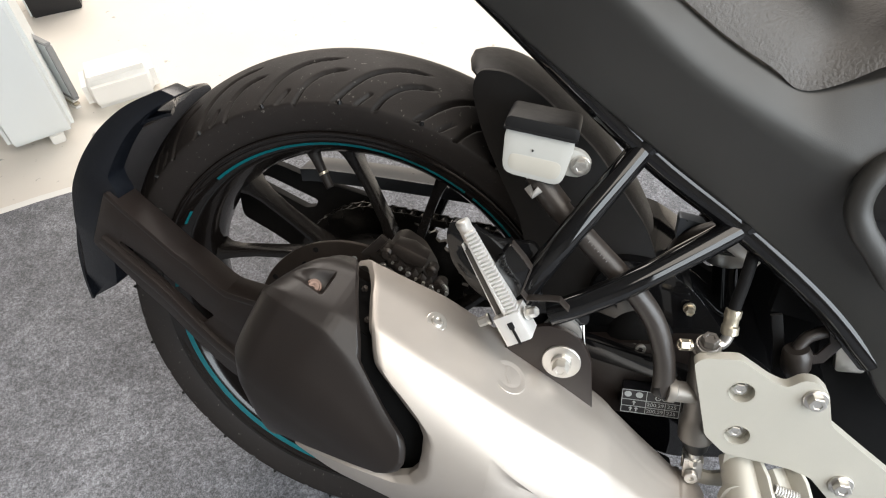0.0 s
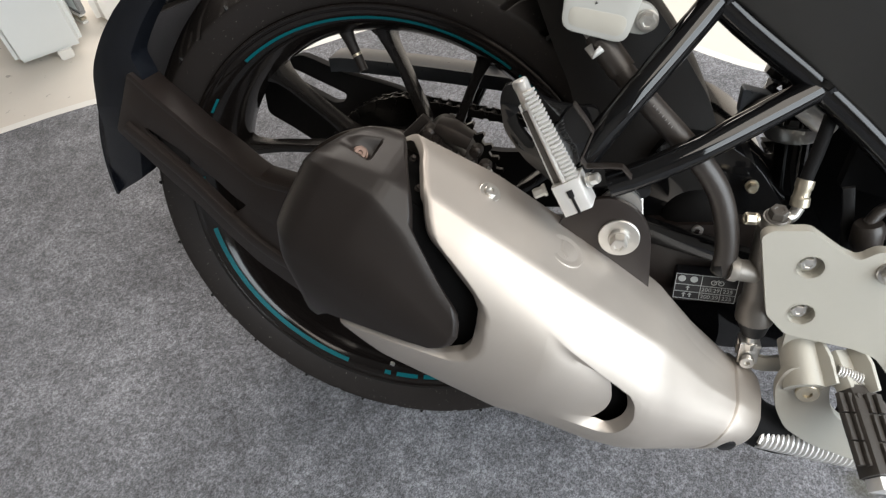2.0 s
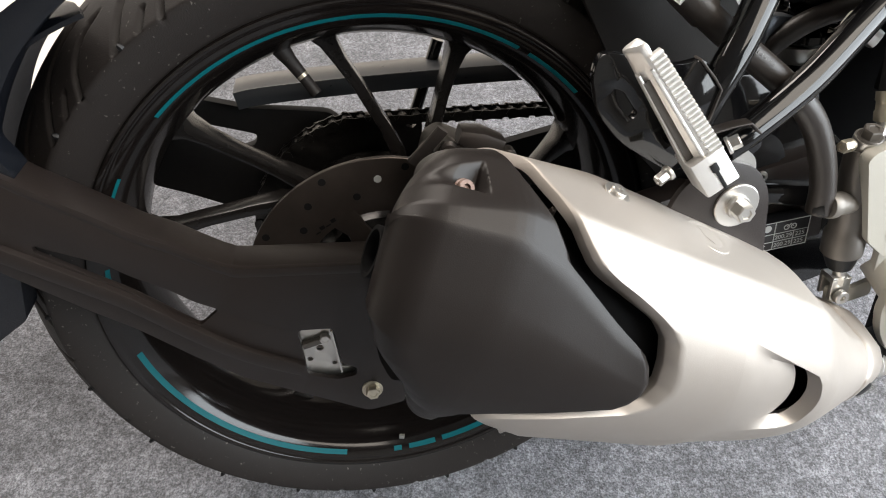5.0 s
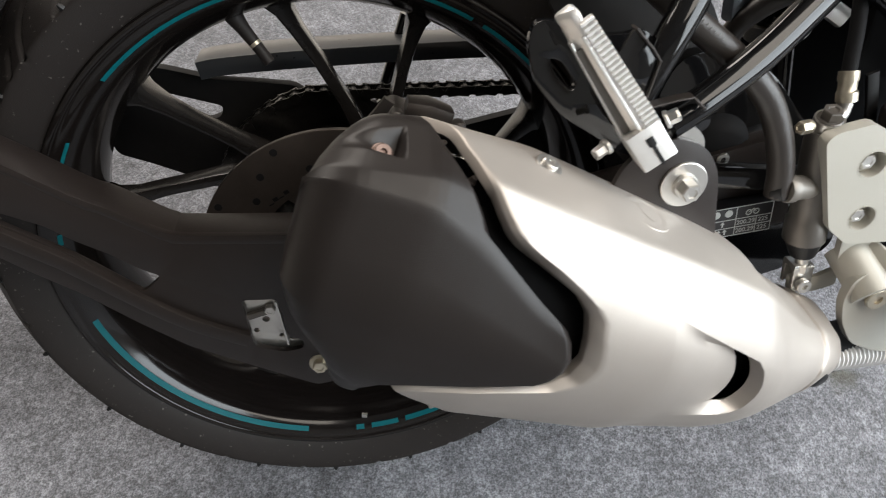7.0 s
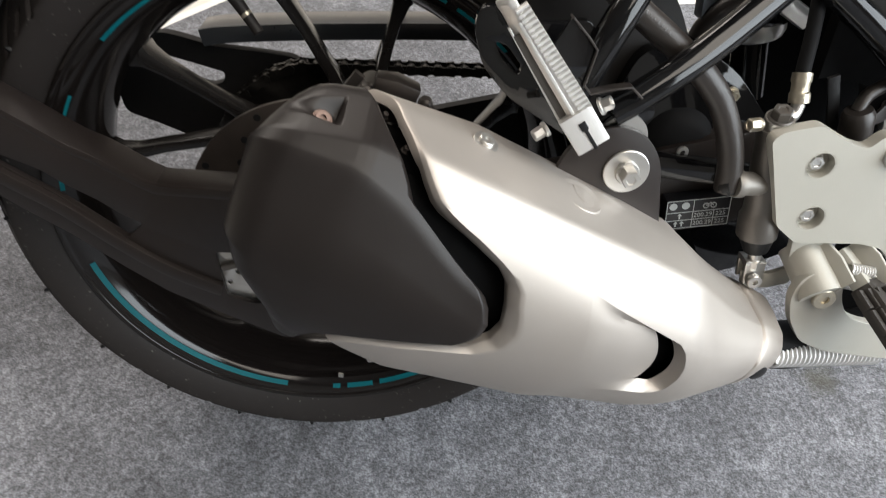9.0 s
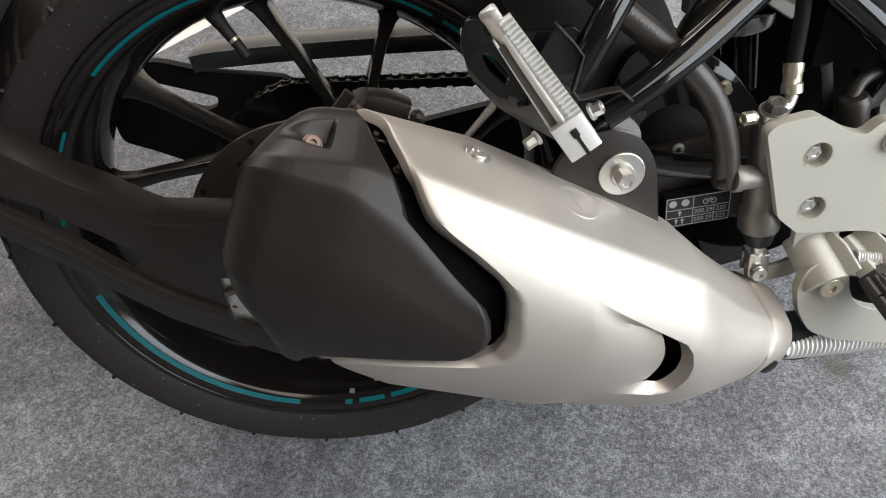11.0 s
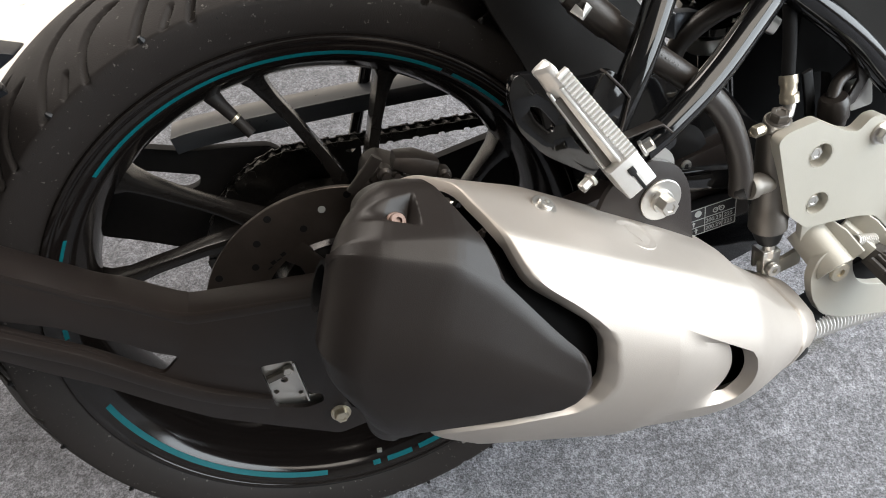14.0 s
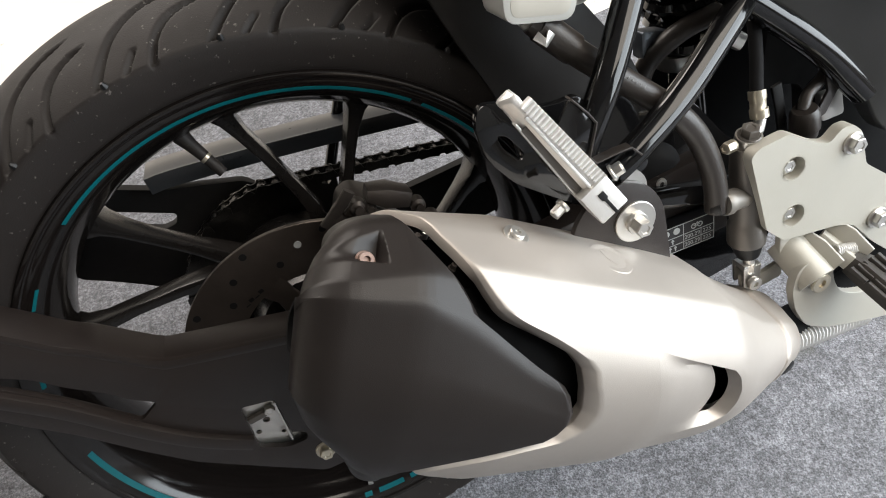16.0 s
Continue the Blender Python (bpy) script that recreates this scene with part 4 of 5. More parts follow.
part("strut", tube([(0.045, 0.11, 0.36), (0.085, 0.11, 0.46)], 0.006, 10, 0), GLOSS, left)
def chain():
    bm = bmesh.new()
    path = []
    for k in range(24):
        a = 252 - k * 6.78
        path.append(wheel_at(0.1075, a, 0.061))
    p0 = wheel_at(0.1075, 96, 0.061)
    for k in range(1, 22):
        path.append(p0 + Vector((0.0127 * k, 0, 0.0 - 0.0010 * k)))
    for i, (a, b) in enumerate(zip(path, path[1:])):
        d = (b - a).normalized()
        q = Vector((-d.z, 0, d.x))
        off = 0.0075 if i % 2 else 0.0055
        for s in (-1, 1):
            ring = []
            for c, dirn in ((a, -1), (b, 1)):
                for u in (-60, 0, 60):
                    ring.append(c + (d * dirn * math.cos(radians(u)) + q * (math.sin(radians(u)) * dirn)) * 0.0058)
            mid1, mid2 = (a + b) / 2 - q * 0.0038, (a + b) / 2 + q * 0.0038
            ring = ring[:3] + [mid1] + ring[3:] + [mid2]
            add_rings(bm, [[p + Vector((0, s * off - 0.0009, 0)) for p in ring], [p + Vector((0, s * off + 0.0009, 0)) for p in ring]])
        add_tube(bm, [a + Vector((0, -0.0085, 0)), a + Vector((0, 0.0085, 0))], 0.0042, 8)
    return bm
tagged(part("drive_chain", chain(), CHAIN, bike, "oily steel roller chain"), kind="stuff")

# brake caliper over the disc
cal = part("brake_caliper", plate([(0.040, 0.412), (0.046, 0.430), (0.058, 0.436), (0.078, 0.424), (0.092, 0.400), (0.090, 0.376), (0.075, 0.368), (0.058, 0.39)], -0.060, -0.022, r=0.006, bevel=0.003), CALIPER, bike, "dark grey rear brake caliper")
for x, z, wd, ln, y in ((0.044, 0.430, 0.010, 0.014, -0.070), (0.054, 0.437, 0.012, 0.012, -0.074), (0.066, 0.428, 0.016, 0.016, -0.076), (0.078, 0.417, 0.013, 0.013, -0.071), (0.088, 0.402, 0.011, 0.018, -0.074), (0.074, 0.398, 0.010, 0.012, -0.068), (0.060, 0.408, 0.008, 0.012, -0.066), (0.095, 0.384, 0.012, 0.012, -0.070)):
    part("pad_block", bar([(x - ln * 0.42, y, z + ln * 0.36), (x + ln * 0.42, y, z - ln * 0.36)], (wd, 0.018), (0, 1, 0), 0.002), CALIPER, cal)
for x, z in ((0.050, 0.421), (0.056, 0.416), (0.063, 0.415), (0.070, 0.409), (0.081, 0.409), (0.086, 0.390)):
    bolt("pad_pin", (x, -0.078, z), OUT, 0.0032, 0.005, ZINC, cal, "socket")
part("slab", bar([(0.064, -0.080, 0.4490), (0.078, -0.081, 0.4435), (0.094, -0.080, 0.4360)], [(0.010, 0.018), (0.016, 0.022), (0.013, 0.018)], (0, 1, 0), 0.003), CALIPER, cal)
for x, z, r in ((0.0560, 0.4400, 0.0062), (0.0640, 0.4380, 0.0050), (0.1000, 0.4270, 0.0058), (0.1085, 0.4120, 0.0064)):
    part("boss", lathe([(0, 0.014), (r * 0.55, 0.014), (r * 0.6, 0.011), (r, 0.009), (r, 0), (0, 0)], toward((x, -0.076, z), OUT), 16), CALIPER, cal)
for i in range(8):
    u = i / 7
    x, z = 0.0600 + 0.0530 * u, 0.4345 - 0.0250 * u - 0.004 * math.sin(3 * u)
    part("fin", bar([(x - 0.0016, -0.085, z + 0.0030), (x + 0.0016, -0.085, z - 0.0030)], (0.0042, 0.010 + 0.003 * (i % 2)), (0, 1, 0), 0.001), CALIPER, cal)
    bolt("pad_pin", (x + 0.0034, -0.0885, z - 0.0010), OUT, 0.0016 + 0.0006 * (i % 3), 0.003, ZINC, cal, "hex", 0)
part("hook", tube([(0.108, -0.084, 0.4150), (0.1135, -0.086, 0.4130), (0.1160, -0.086, 0.4080), (0.1140, -0.086, 0.4020)], 0.0016, 8), ZINC, cal)
part("bleed_nipple", tube([(0.096, -0.074, 0.392), (0.099, -0.084, 0.402), (0.100, -0.090, 0.408)], [0.006, 0.0045, 0.003], 10, 0), ZINC, cal)
part("bracket", bar([(0.030, -0.074, 0.428), (0.046, -0.080, 0.446), (0.053, -0.081, 0.454)], (0.009, 0.005), (0, 1, 0), 0.002), CALIPER, cal)

# ---- inner mudguard in front of the tyre ----
fender = part("inner_fender", arc_shell(0, 0, 69, -12, 60, 0.003, 0, lambda u: (0.008 + 0.066 * math.sqrt(1 - (1 - min(1, u * 7)) ** 2), 0.006 + 0.022 * min(1, u * 5), 0.336 - 0.012 * (1 - min(1, u * 8)) ** 2), mid=0.008), FENDER, bike, "black plastic inner mudguard ahead of the tyre")
part("fender_side", plate([(0.129, 0.600), (0.134, 0.617), (0.158, 0.617), (0.188, 0.600), (0.238, 0.556), (0.288, 0.492), (0.320, 0.42), (0.30, 0.36), (0.24, 0.37), (0.192, 0.425), (0.186, 0.455), (0.178, 0.486), (0.157, 0.527), (0.139, 0.566)], -0.071, -0.065, r=0.012, bevel=0.003), FENDER, fender)

# ---- frame ----
def frame_tube(name, pts, r=0.0102, label="gloss black frame tube"):
    return part(name, tube(pts, r, 20, 5), GLOSS, bike, label)
frame_tube("frame_tube", [(0.06, -0.110, 0.745), (0.14, -0.114, 0.690), (0.271, -0.116, 0.581), (0.351, -0.117, 0.527), (0.42, -0.119, 0.474), (0.47, -0.121, 0.425)], 0.0118, "gloss black seat frame rail")
frame_tube("frame_tube", [(0.272, -0.1165, 0.583), (0.250, -0.135, 0.553), (0.222, -0.155, 0.514), (0.204, -0.160, 0.484), (0.190, -0.161, 0.455)])
frame_tube("frame_tube", [(0.352, -0.1175, 0.5265), (0.318, -0.134, 0.507), (0.276, -0.152, 0.483), (0.238, -0.161, 0.462), (0.218, -0.163, 0.4515)])
for p in ((0.271, -0.117, 0.580), (0.351, -0.118, 0.526)):
    part("weld", lathe([(0, -0.004), (0.0115, -0.004), (0.0135, 0), (0.0115, 0.004), (0, 0.004)], toward(p, (-0.5, -0.5, -0.7)), 18), GLOSS, bike)
frame_tube("cross_tube", [(0.225, -0.10, 0.634), (0.225, 0.10, 0.634)], 0.012)
frame_tube("frame_tube", [(0.06, 0.110, 0.745), (0.271, 0.116, 0.581), (0.47, 0.121, 0.425)], 0.013, "gloss black seat frame rail")
# peg carrier
carrier = part("peg_carrier", plate([(0.134, 0.521), (0.148, 0.519), (0.168, 0.509), (0.188, 0.508), (0.200, 0.510), (0.214, 0.487), (0.207, 0.462), (0.247, 0.456), (0.250, 0.444), (0.215, 0.428), (0.196, 0.430), (0.152, 0.462), (0.135, 0.484), (0.130, 0.508)], -0.158, -0.152, r=0.007, holes=[[(0.1425, 0.4995), (0.150, 0.4965), (0.1605, 0.4815), (0.1572, 0.4765), (0.1465, 0.4885)]]), GLOSS, bike, "gloss black pressed footpeg carrier")
def rise(bm, pts, y0, y1, w):
    return add_bar(bm, [Vector((x, (y0 + y1) / 2, z)) for x, z in pts], (w, abs(y1 - y0)), (0, 1, 0), 0.0006)
part("gusset", plate([(0.1850, 0.5170), (0.1955, 0.5050), (0.2007, 0.4976), (0.1975, 0.4850), (0.1950, 0.4760), (0.1880, 0.4640), (0.1680, 0.4900)], -0.1765, -0.1735, r=0.002, bevel=0.0006), GLOSS, carrier)
part("flange", rise(bmesh.new(), [(0.1850, 0.5170), (0.1955, 0.5050), (0.2007, 0.4976), (0.1975, 0.4850), (0.1950, 0.4760), (0.1995, 0.4705), (0.2155, 0.4730), (0.2245, 0.4735), (0.2320, 0.4660)], -0.1785, -0.170, 0.0014), CALIPER, carrier)
def passenger_peg():
    """A wedge-shaped bar: a bright tread along one side, a sloping pocketed cheek along the other."""
    bm = bmesh.new()
    a, b = Vector((0.1475, -0.176, 0.527)), Vector((0.189, -0.186, 0.4615))
    d = (b - a).normalized()
    side = Vector((d.z, 0, -d.x)) * -1
    rings = []
    for u, w, h in ((-0.045, 0.009, 0.009), (-0.03, 0.0120, 0.0115), (0.0, 0.0128, 0.0125), (0.05, 0.0120, 0.0125), (0.12, 0.0125, 0.0138), (0.18, 0.0130, 0.014), (1.0, 0.0190, 0.018)):
        c = a + (b - a) * u
        sec = fillet([(0.36 * w, -0.5 * h), (0.36 * w, 0.5 * h), (-0.02 * w, 0.5 * h), (-0.54 * w, -0.15 * h), (-0.54 * w, -0.5 * h)], 0.0012, 2)
        rings.append([c + side * p.x + Vector((0, -p.y, 0)) for p in sec])
    add_rings(bm, rings)
    return bm, a, b, d, side
bm, pa, pb, pd, ps = passenger_peg()
peg = part("passenger_footpeg", bm, ALU, bike, "ribbed bare aluminium passenger footpeg, folded up")
def along_peg(u0, u1, off, out, wide, thick, mat, name):
    p0, p1 = pa + (pb - pa) * u0, pa + (pb - pa) * u1
    w0, w1 = 0.0122 + 0.0068 * u0, 0.0122 + 0.0068 * u1
    part(name, bar([p0 + ps * off * w0 + Vector((0, -out * w0, 0)), p1 + ps * off * w1 + Vector((0, -out * w1, 0))], (wide, thick), (0, 1, 0), 0.0005), mat, peg)
along_peg(0.16, 0.985, -0.54, -0.02, 0.0016, 0.006, ALU, "cheek_rail")
along_peg(0.14, 0.985, -0.05, 0.475, 0.0020, 0.0022, ALU, "cheek_rail")
# the recess's shade, painted as a strip of darker metal
along_peg(0.22, 0.94, -0.33, 0.175, 0.0062, 0.0012, BODY, "pocket")
def ribs():
    bm = bmesh.new()
    n = 23
    for i in range(n):
        u = 0.06 + 0.92 * i / n
        c = pa + (pb - pa) * u
        w, h = 0.0122 + 0.0068 * u, 0.0132 + 0.0048 * u
        out = Vector((0, -h * 0.5 - 0.0002, 0))
        add_bar(bm, [c + out + ps * (0.36 * w + 0.0044), c + out + ps * (0.36 * w - 0.0036)], (0.0016, 0.0056), (0, 1, 0), 0.0004)
    return bm
tagged(part("tread_rib", ribs(), ALU, peg), kind="stuff")
heel = bar([pb - pd * 0.004, pb + pd * 0.02], (0.0215, 0.024), (0, 1, 0), 0.002)
part("hinge_block", heel, ALU, peg)
# the slot's shaded inside, drawn as a thin black bar on the face
part("key_slot", bar([pb + pd * 0.000 + Vector((0.001, -0.0124, 0)), pb + pd * 0.005 + Vector((0.001, -0.0124, 0)), pb + pd * 0.006 + Vector((0.001, -0.0124, 0)), pb + pd * 0.019 + Vector((0.001, -0.0124, 0))], [(0.0045, 0.001), (0.0045, 0.001), (0.0022, 0.001), (0.0022, 0.001)], (0, 1, 0), 0.0003), LID, peg)
bolt("pivot_pin", pb + Vector((0.0135, -0.004, 0.006)), (0.8, -0.3, 0.5), 0.0042, 0.008, ZINC, peg, "hex", 1.3)
bolt("pivot_pin", pb + Vector((-0.016, 0.004, -0.010)), (-0.8, -0.2, -0.4), 0.0038, 0.010, ZINC, peg, "hex", 1.3)
part("spring_wire", tube([(0.2445, -0.1400, 0.4370), (0.2455, -0.1415, 0.4310), (0.2467, -0.1455, 0.4239), (0.2490, -0.1470, 0.4130)], 0.0008, 8), ZINC, peg)

# ---- brake fluid reservoir and hose ----
tank = part("brake_reservoir", plate([(0.1680, 0.5930), (0.2220, 0.5865), (0.2135, 0.5475), (0.1670, 0.5550)], -0.132, -0.097, r=0.009, bevel=0.006), MILK, bike, "milky plastic brake fluid reservoir with black lid")
part("lid", plate([(0.1690, 0.6015), (0.2235, 0.5950), (0.2232, 0.5850), (0.1670, 0.5918)], -0.1345, -0.095, r=0.006, bevel=0.005), LID, tank, "black moulded lid")
part("seam", plate([(0.1668, 0.5928), (0.2230, 0.5860), (0.2226, 0.5840), (0.1668, 0.5908)], -0.1350, -0.094, r=0.001, bevel=0.0004), LID, tank)
part("mark", lathe([(0, 0.0006), (0.0012, 0.0006), (0.0012, 0), (0, 0)], toward((0.190, -0.1320, 0.5745), OUT), 3), LID, tank)
part("ear", plate([(0.212, 0.576), (0.228, 0.573), (0.236, 0.563), (0.228, 0.552), (0.212, 0.553)], -0.121, -0.114, r=0.006), MILK, tank)
bolt("screw", (0.2265, -0.1215, 0.5625), OUT, 0.006, 0.006, ZINC, tank, "hex", 1.3)
part("fluid", plate([(0.1720, 0.5715), (0.2135, 0.5665), (0.2105, 0.5520), (0.1715, 0.5582)], -0.1322, -0.1315, r=0.009, bevel=0.0002), surface("brake_fluid", (0.46, 0.44, 0.39), 0.35, vary=0.05), tank)
part("outlet", tube([(0.190, -0.114, 0.553), (0.196, -0.115, 0.545)], [0.009, 0.0085], 14, 0), MILK, tank)
hose = part("reservoir_hose", tube([(0.192, -0.116, 0.549), (0.205, -0.122, 0.535), (0.235, -0.130, 0.508), (0.265, -0.137, 0.483), (0.284, -0.140, 0.4655), (0.2995, -0.141, 0.4455), (0.3105, -0.143, 0.4205), (0.3155, -0.145, 0.3985), (0.3165, -0.146, 0.3785)], 0.0090, 16), HOSE, bike, "black rubber brake fluid hose")
for k in range(7):
    p = Vector((0.2405, -0.1395, 0.5075)).lerp(Vector((0.2555, -0.1445, 0.4950)), k / 6)
    part("print_mark", bar([p + Vector((-0.0004, 0, -0.0007)), p + Vector((0.0004, -0.0001, 0.0007))], (0.0007, 0.0003), (0, 1, 0), 0.0001), GREY_PRINT, hose)
def sleeve(a, b, r):
    return tube([a, b], r, 16, 0)
part("sleeve", sleeve((0.196, -0.118, 0.545), (0.215, -0.125, 0.526), 0.0105), HOSE, hose)
part("hose_clip", bar([(0.188, -0.128, 0.543), (0.193, -0.132, 0.538), (0.198, -0.13, 0.543)], (0.006, 0.002), (0, 1, 0), 0.0005), ZINC, hose)

# ---- master cylinder and foot bracket ----
mc = part("master_cylinder", tube([(0.344, -0.140, 0.424), (0.346, -0.140, 0.405), (0.3505, -0.140, 0.362), (0.351, -0.140, 0.353), (0.3515, -0.140, 0.350), (0.353, -0.140, 0.333)], [0.0115, 0.0125, 0.0130, 0.0132, 0.0152, 0.0152], 22, 0), BODY, bike, "grey cast brake master cylinder")
part("inlet", tube([(0.3195, -0.1488, 0.3842), (0.3215, -0.1485, 0.384), (0.3255, -0.1478, 0.3835), (0.3257, -0.1478, 0.3835), (0.345, -0.143, 0.380)], [0.0094, 0.0102, 0.0102, 0.0088, 0.0088], 20, 0), BOSS, mc, "pale inlet boss")
part("elbow", tube([(0.3165, -0.146, 0.380), (0.3165, -0.147, 0.3835), (0.3185, -0.1485, 0.3845)], 0.0088, 14), LID, mc)
part("rubber_boot", tube([(0.3535, -0.140, 0.333), (0.356, -0.140, 0.318)], [0.014, 0.0095], 16, 0), LID, mc)
part("push_rod", tube([(0.3545, -0.142, 0.322), (0.356, -0.143, 0.306)], 0.0048, 12, 0), ZINC, mc)
part("lock_nut", lathe([(0, 0), (0.0072, 0), (0.0072, 0.006), (0, 0.006)], toward((0.355, -0.1425, 0.3105), (0.08, 0, -1)), 6), ZINC, mc)
part("fork_end", bar([(0.3555, -0.146, 0.3085), (0.357, -0.146, 0.290)], (0.0165, 0.0035), (0, 1, 0), 0.001), ZINC, mc, "zinc clevis")
part("fork_end", bar([(0.3555, -0.134, 0.3085), (0.357, -0.134, 0.290)], (0.0165, 0.0035), (0, 1, 0), 0.001), ZINC, mc, "zinc clevis")
part("clevis_bridge", bar([(0.3475, -0.140, 0.3092), (0.3640, -0.140, 0.3075)], (0.004, 0.015), (0, 1, 0), 0.001), ZINC, mc)
part("lever_plate", plate([(0.349, 0.2985), (0.372, 0.2935), (0.390, 0.300), (0.392, 0.283), (0.372, 0.279), (0.351, 0.283)], -0.1425, -0.1385, r=0.004), CAST, mc)
bolt("clevis_pin", (0.3555, -0.148, 0.2945), OUT, 0.0060, 0.006, ZINC, mc, "socket", 0)
part("banjo", lathe([(0, 0), (0.010, 0), (0.010, 0.008), (0, 0.008)], toward((0.345, -0.140, 0.424), (-0.05, -0.25, 0.95)), 20), ZINC, mc)
bolt("banjo_bolt", (0.3445, -0.142, 0.4305), (-0.05, -0.25, 0.95), 0.0070, 0.009, BODY, mc, "hex", 1.25)
bolt("stop_bolt", (0.331, -0.142, 0.4275), (-0.9, -0.3, 0.1), 0.0048, 0.010, BRASS, mc, "hex", 1.0)
# dark steel on the line stands for shade under the side cover
brake_line = part("brake_line", tube([(0.3592, -0.129, 0.4575), (0.3605, -0.126, 0.466), (0.3635, -0.120, 0.482), (0.3670, -0.110, 0.505), (0.3700, -0.095, 0.535)], 0.0050, 12), DARK, bike, "black brake line with yellow-zinc ferrule")
part("ferrule", tube([(0.3588, -0.135, 0.4395), (0.3585, -0.1335, 0.4455), (0.3584, -0.133, 0.4465), (0.3586, -0.1315, 0.452), (0.3587, -0.131, 0.453), (0.3592, -0.129, 0.4585)], [0.0070, 0.0070, 0.0060, 0.0060, 0.0068, 0.0066], 14, 0), BRASS, brake_line, "yellow-zinc crimp ferrule")
part("elbow", tube([(0.349, -0.141, 0.4295), (0.3555, -0.138, 0.4315), (0.3588, -0.1355, 0.4385)], 0.0046, 14), ZINC, brake_line)

foot = part("foot_bracket", plate([(0.3335, 0.4225), (0.340, 0.4285), (0.366, 0.4325), (0.392, 0.417), (0.404, 0.413), (0.414, 0.4225), (0.424, 0.4225), (0.434, 0.414), (0.444, 0.383), (0.474, 0.361), (0.56, 0.30), (0.60, 0.255), (0.60, 0.20), (0.545, 0.235), (0.468, 0.300), (0.443, 0.326), (0.425, 0.3315), (0.373, 0.336), (0.355, 0.352)], -0.159, -0.149, r=0.004, bevel=0.0015, holes=[(0.3735, 0.4015, 0.0098), (0.3795, 0.3575, 0.0098)]), CAST, bike, "silver painted cast footrest bracket", angle=20)
for x, z in ((0.3735, 0.4015), (0.3795, 0.3575)):
    part("well", lathe([(0.0098, 0.0095), (0.0092, 0.001), (0, 0.001), (0, 0), (0.0108, 0), (0.0108, 0.0095)], toward((x, -0.1497, z), OUT), 28), CAST, foot)
    bolt("bolt", (x - 0.0012, -0.1508, z + 0.0005), OUT, 0.0056, 0.0055, ZINC, foot, "hex", 1.2)
bolt("bolt", (0.426, -0.159, 0.4065), OUT, 0.0068, 0.008, ZINC, foot, "hex", 1.35)
bolt("bolt", (0.4665, -0.159, 0.325), OUT, 0.0072, 0.008, ZINC, foot, "hex", 1.35)
# rear brake pedal pivot, rider's peg, springs
pedal = part("brake_pedal", plate([(0.380, 0.312), (0.398, 0.318), (0.414, 0.306), (0.419, 0.285), (0.428, 0.270), (0.442, 0.262), (0.470, 0.255), (0.52, 0.235), (0.515, 0.212), (0.46, 0.222), (0.42, 0.232), (0.396, 0.245), (0.382, 0.268), (0.376, 0.292)], -0.172, -0.164, r=0.008, bevel=0.002), CAST, bike, "silver painted hooked brake pedal", angle=20)
part("pivot_boss", tube([(0.391, -0.140, 0.318), (0.397, -0.175, 0.296)], 0.0155, 22, 0), CAST, pedal)
bolt("pivot_bolt", (0.399, -0.175, 0.294), OUT, 0.009, 0.004, BRASS, pedal, "socket", 0, "yellow-zinc pivot bolt")
def coil(a, b, r, wire, turns):
    a, b = Vector(a), Vector(b)
    t = (b - a).normalized()
    s = t.cross(Vector((0, 0, 1))).normalized()
    u = s.cross(t)
    n = int(turns * 12)
    pts = [a + (b - a) * (k / n) + (s * math.cos(k * math.pi / 6) + u * math.sin(k * math.pi / 6)) * r for k in range(n + 1)]
    bm = bmesh.new()
    add_tube(bm, pts, wire, 6)
    return bm
part("return_spring", coil((0.378, -0.167, 0.2265), (0.485, -0.150, 0.205), 0.0095, 0.0021, 24), ALU, bike, "zinc pedal return spring")
part("spring_hook", tube([(0.372, -0.165, 0.224), (0.386, -0.165, 0.222)], 0.0016, 8, 0), ZINC, bike)
part("switch_spring", coil((0.425, -0.150, 0.292), (0.455, -0.145, 0.280), 0.0065, 0.0014, 12), ALU, bike, "small zinc brake switch spring")
rpeg = part("rider_footpeg", bar([(0.418, -0.150, 0.318), (0.430, -0.174, 0.303)], [(0.020, 0.014), (0.024, 0.014)], (0.2, 0.35, 1), 0.003), CAST, bike, "folding rider footpeg with grooved black rubber")
part("peg_rubber", bar([(0.432, -0.174, 0.3015), (0.436, -0.186, 0.2985), (0.4475, -0.235, 0.2755)], [(0.026, 0.018), (0.034, 0.021), (0.032, 0.021)], (0.2, 0.35, 1), 0.006), PEG_RUBBER, rpeg, "grooved grey rubber tread")
r0, r1 = Vector((0.4375, -0.187, 0.3110)), Vector((0.4490, -0.236, 0.2880))
for k in range(5):
    for u0, u1 in ((0.0, 0.27), (0.30, 0.66), (0.69, 1.0)):
        o = Vector(((k - 2) * 0.0062 - 0.0085, 0, (k - 2) * 0.0012 - 0.0005))
        part("tread_pad", bar([r0.lerp(r1, u0) + o, r0.lerp(r1, u1) + o], (0.0056, 0.0042), (0.2, 0.35, 1), 0.001), PEG_RUBBER, rpeg)
part("peg_tip", bar([(0.446, -0.235, 0.274), (0.448, -0.243, 0.270)], (0.02, 0.014), (0.2, 0.35, 1), 0.002), ALU, rpeg)
for dx in (-0.015, 0.015):
    part("hinge_clevis", bar([(0.414 + dx, -0.147, 0.323), (0.420 + dx, -0.162, 0.316), (0.427 + dx, -0.178, 0.306)], [(0.005, 0.020), (0.005, 0.022), (0.005, 0.016)], (0.2, 0.35, 1), 0.0015), CAST, rpeg)
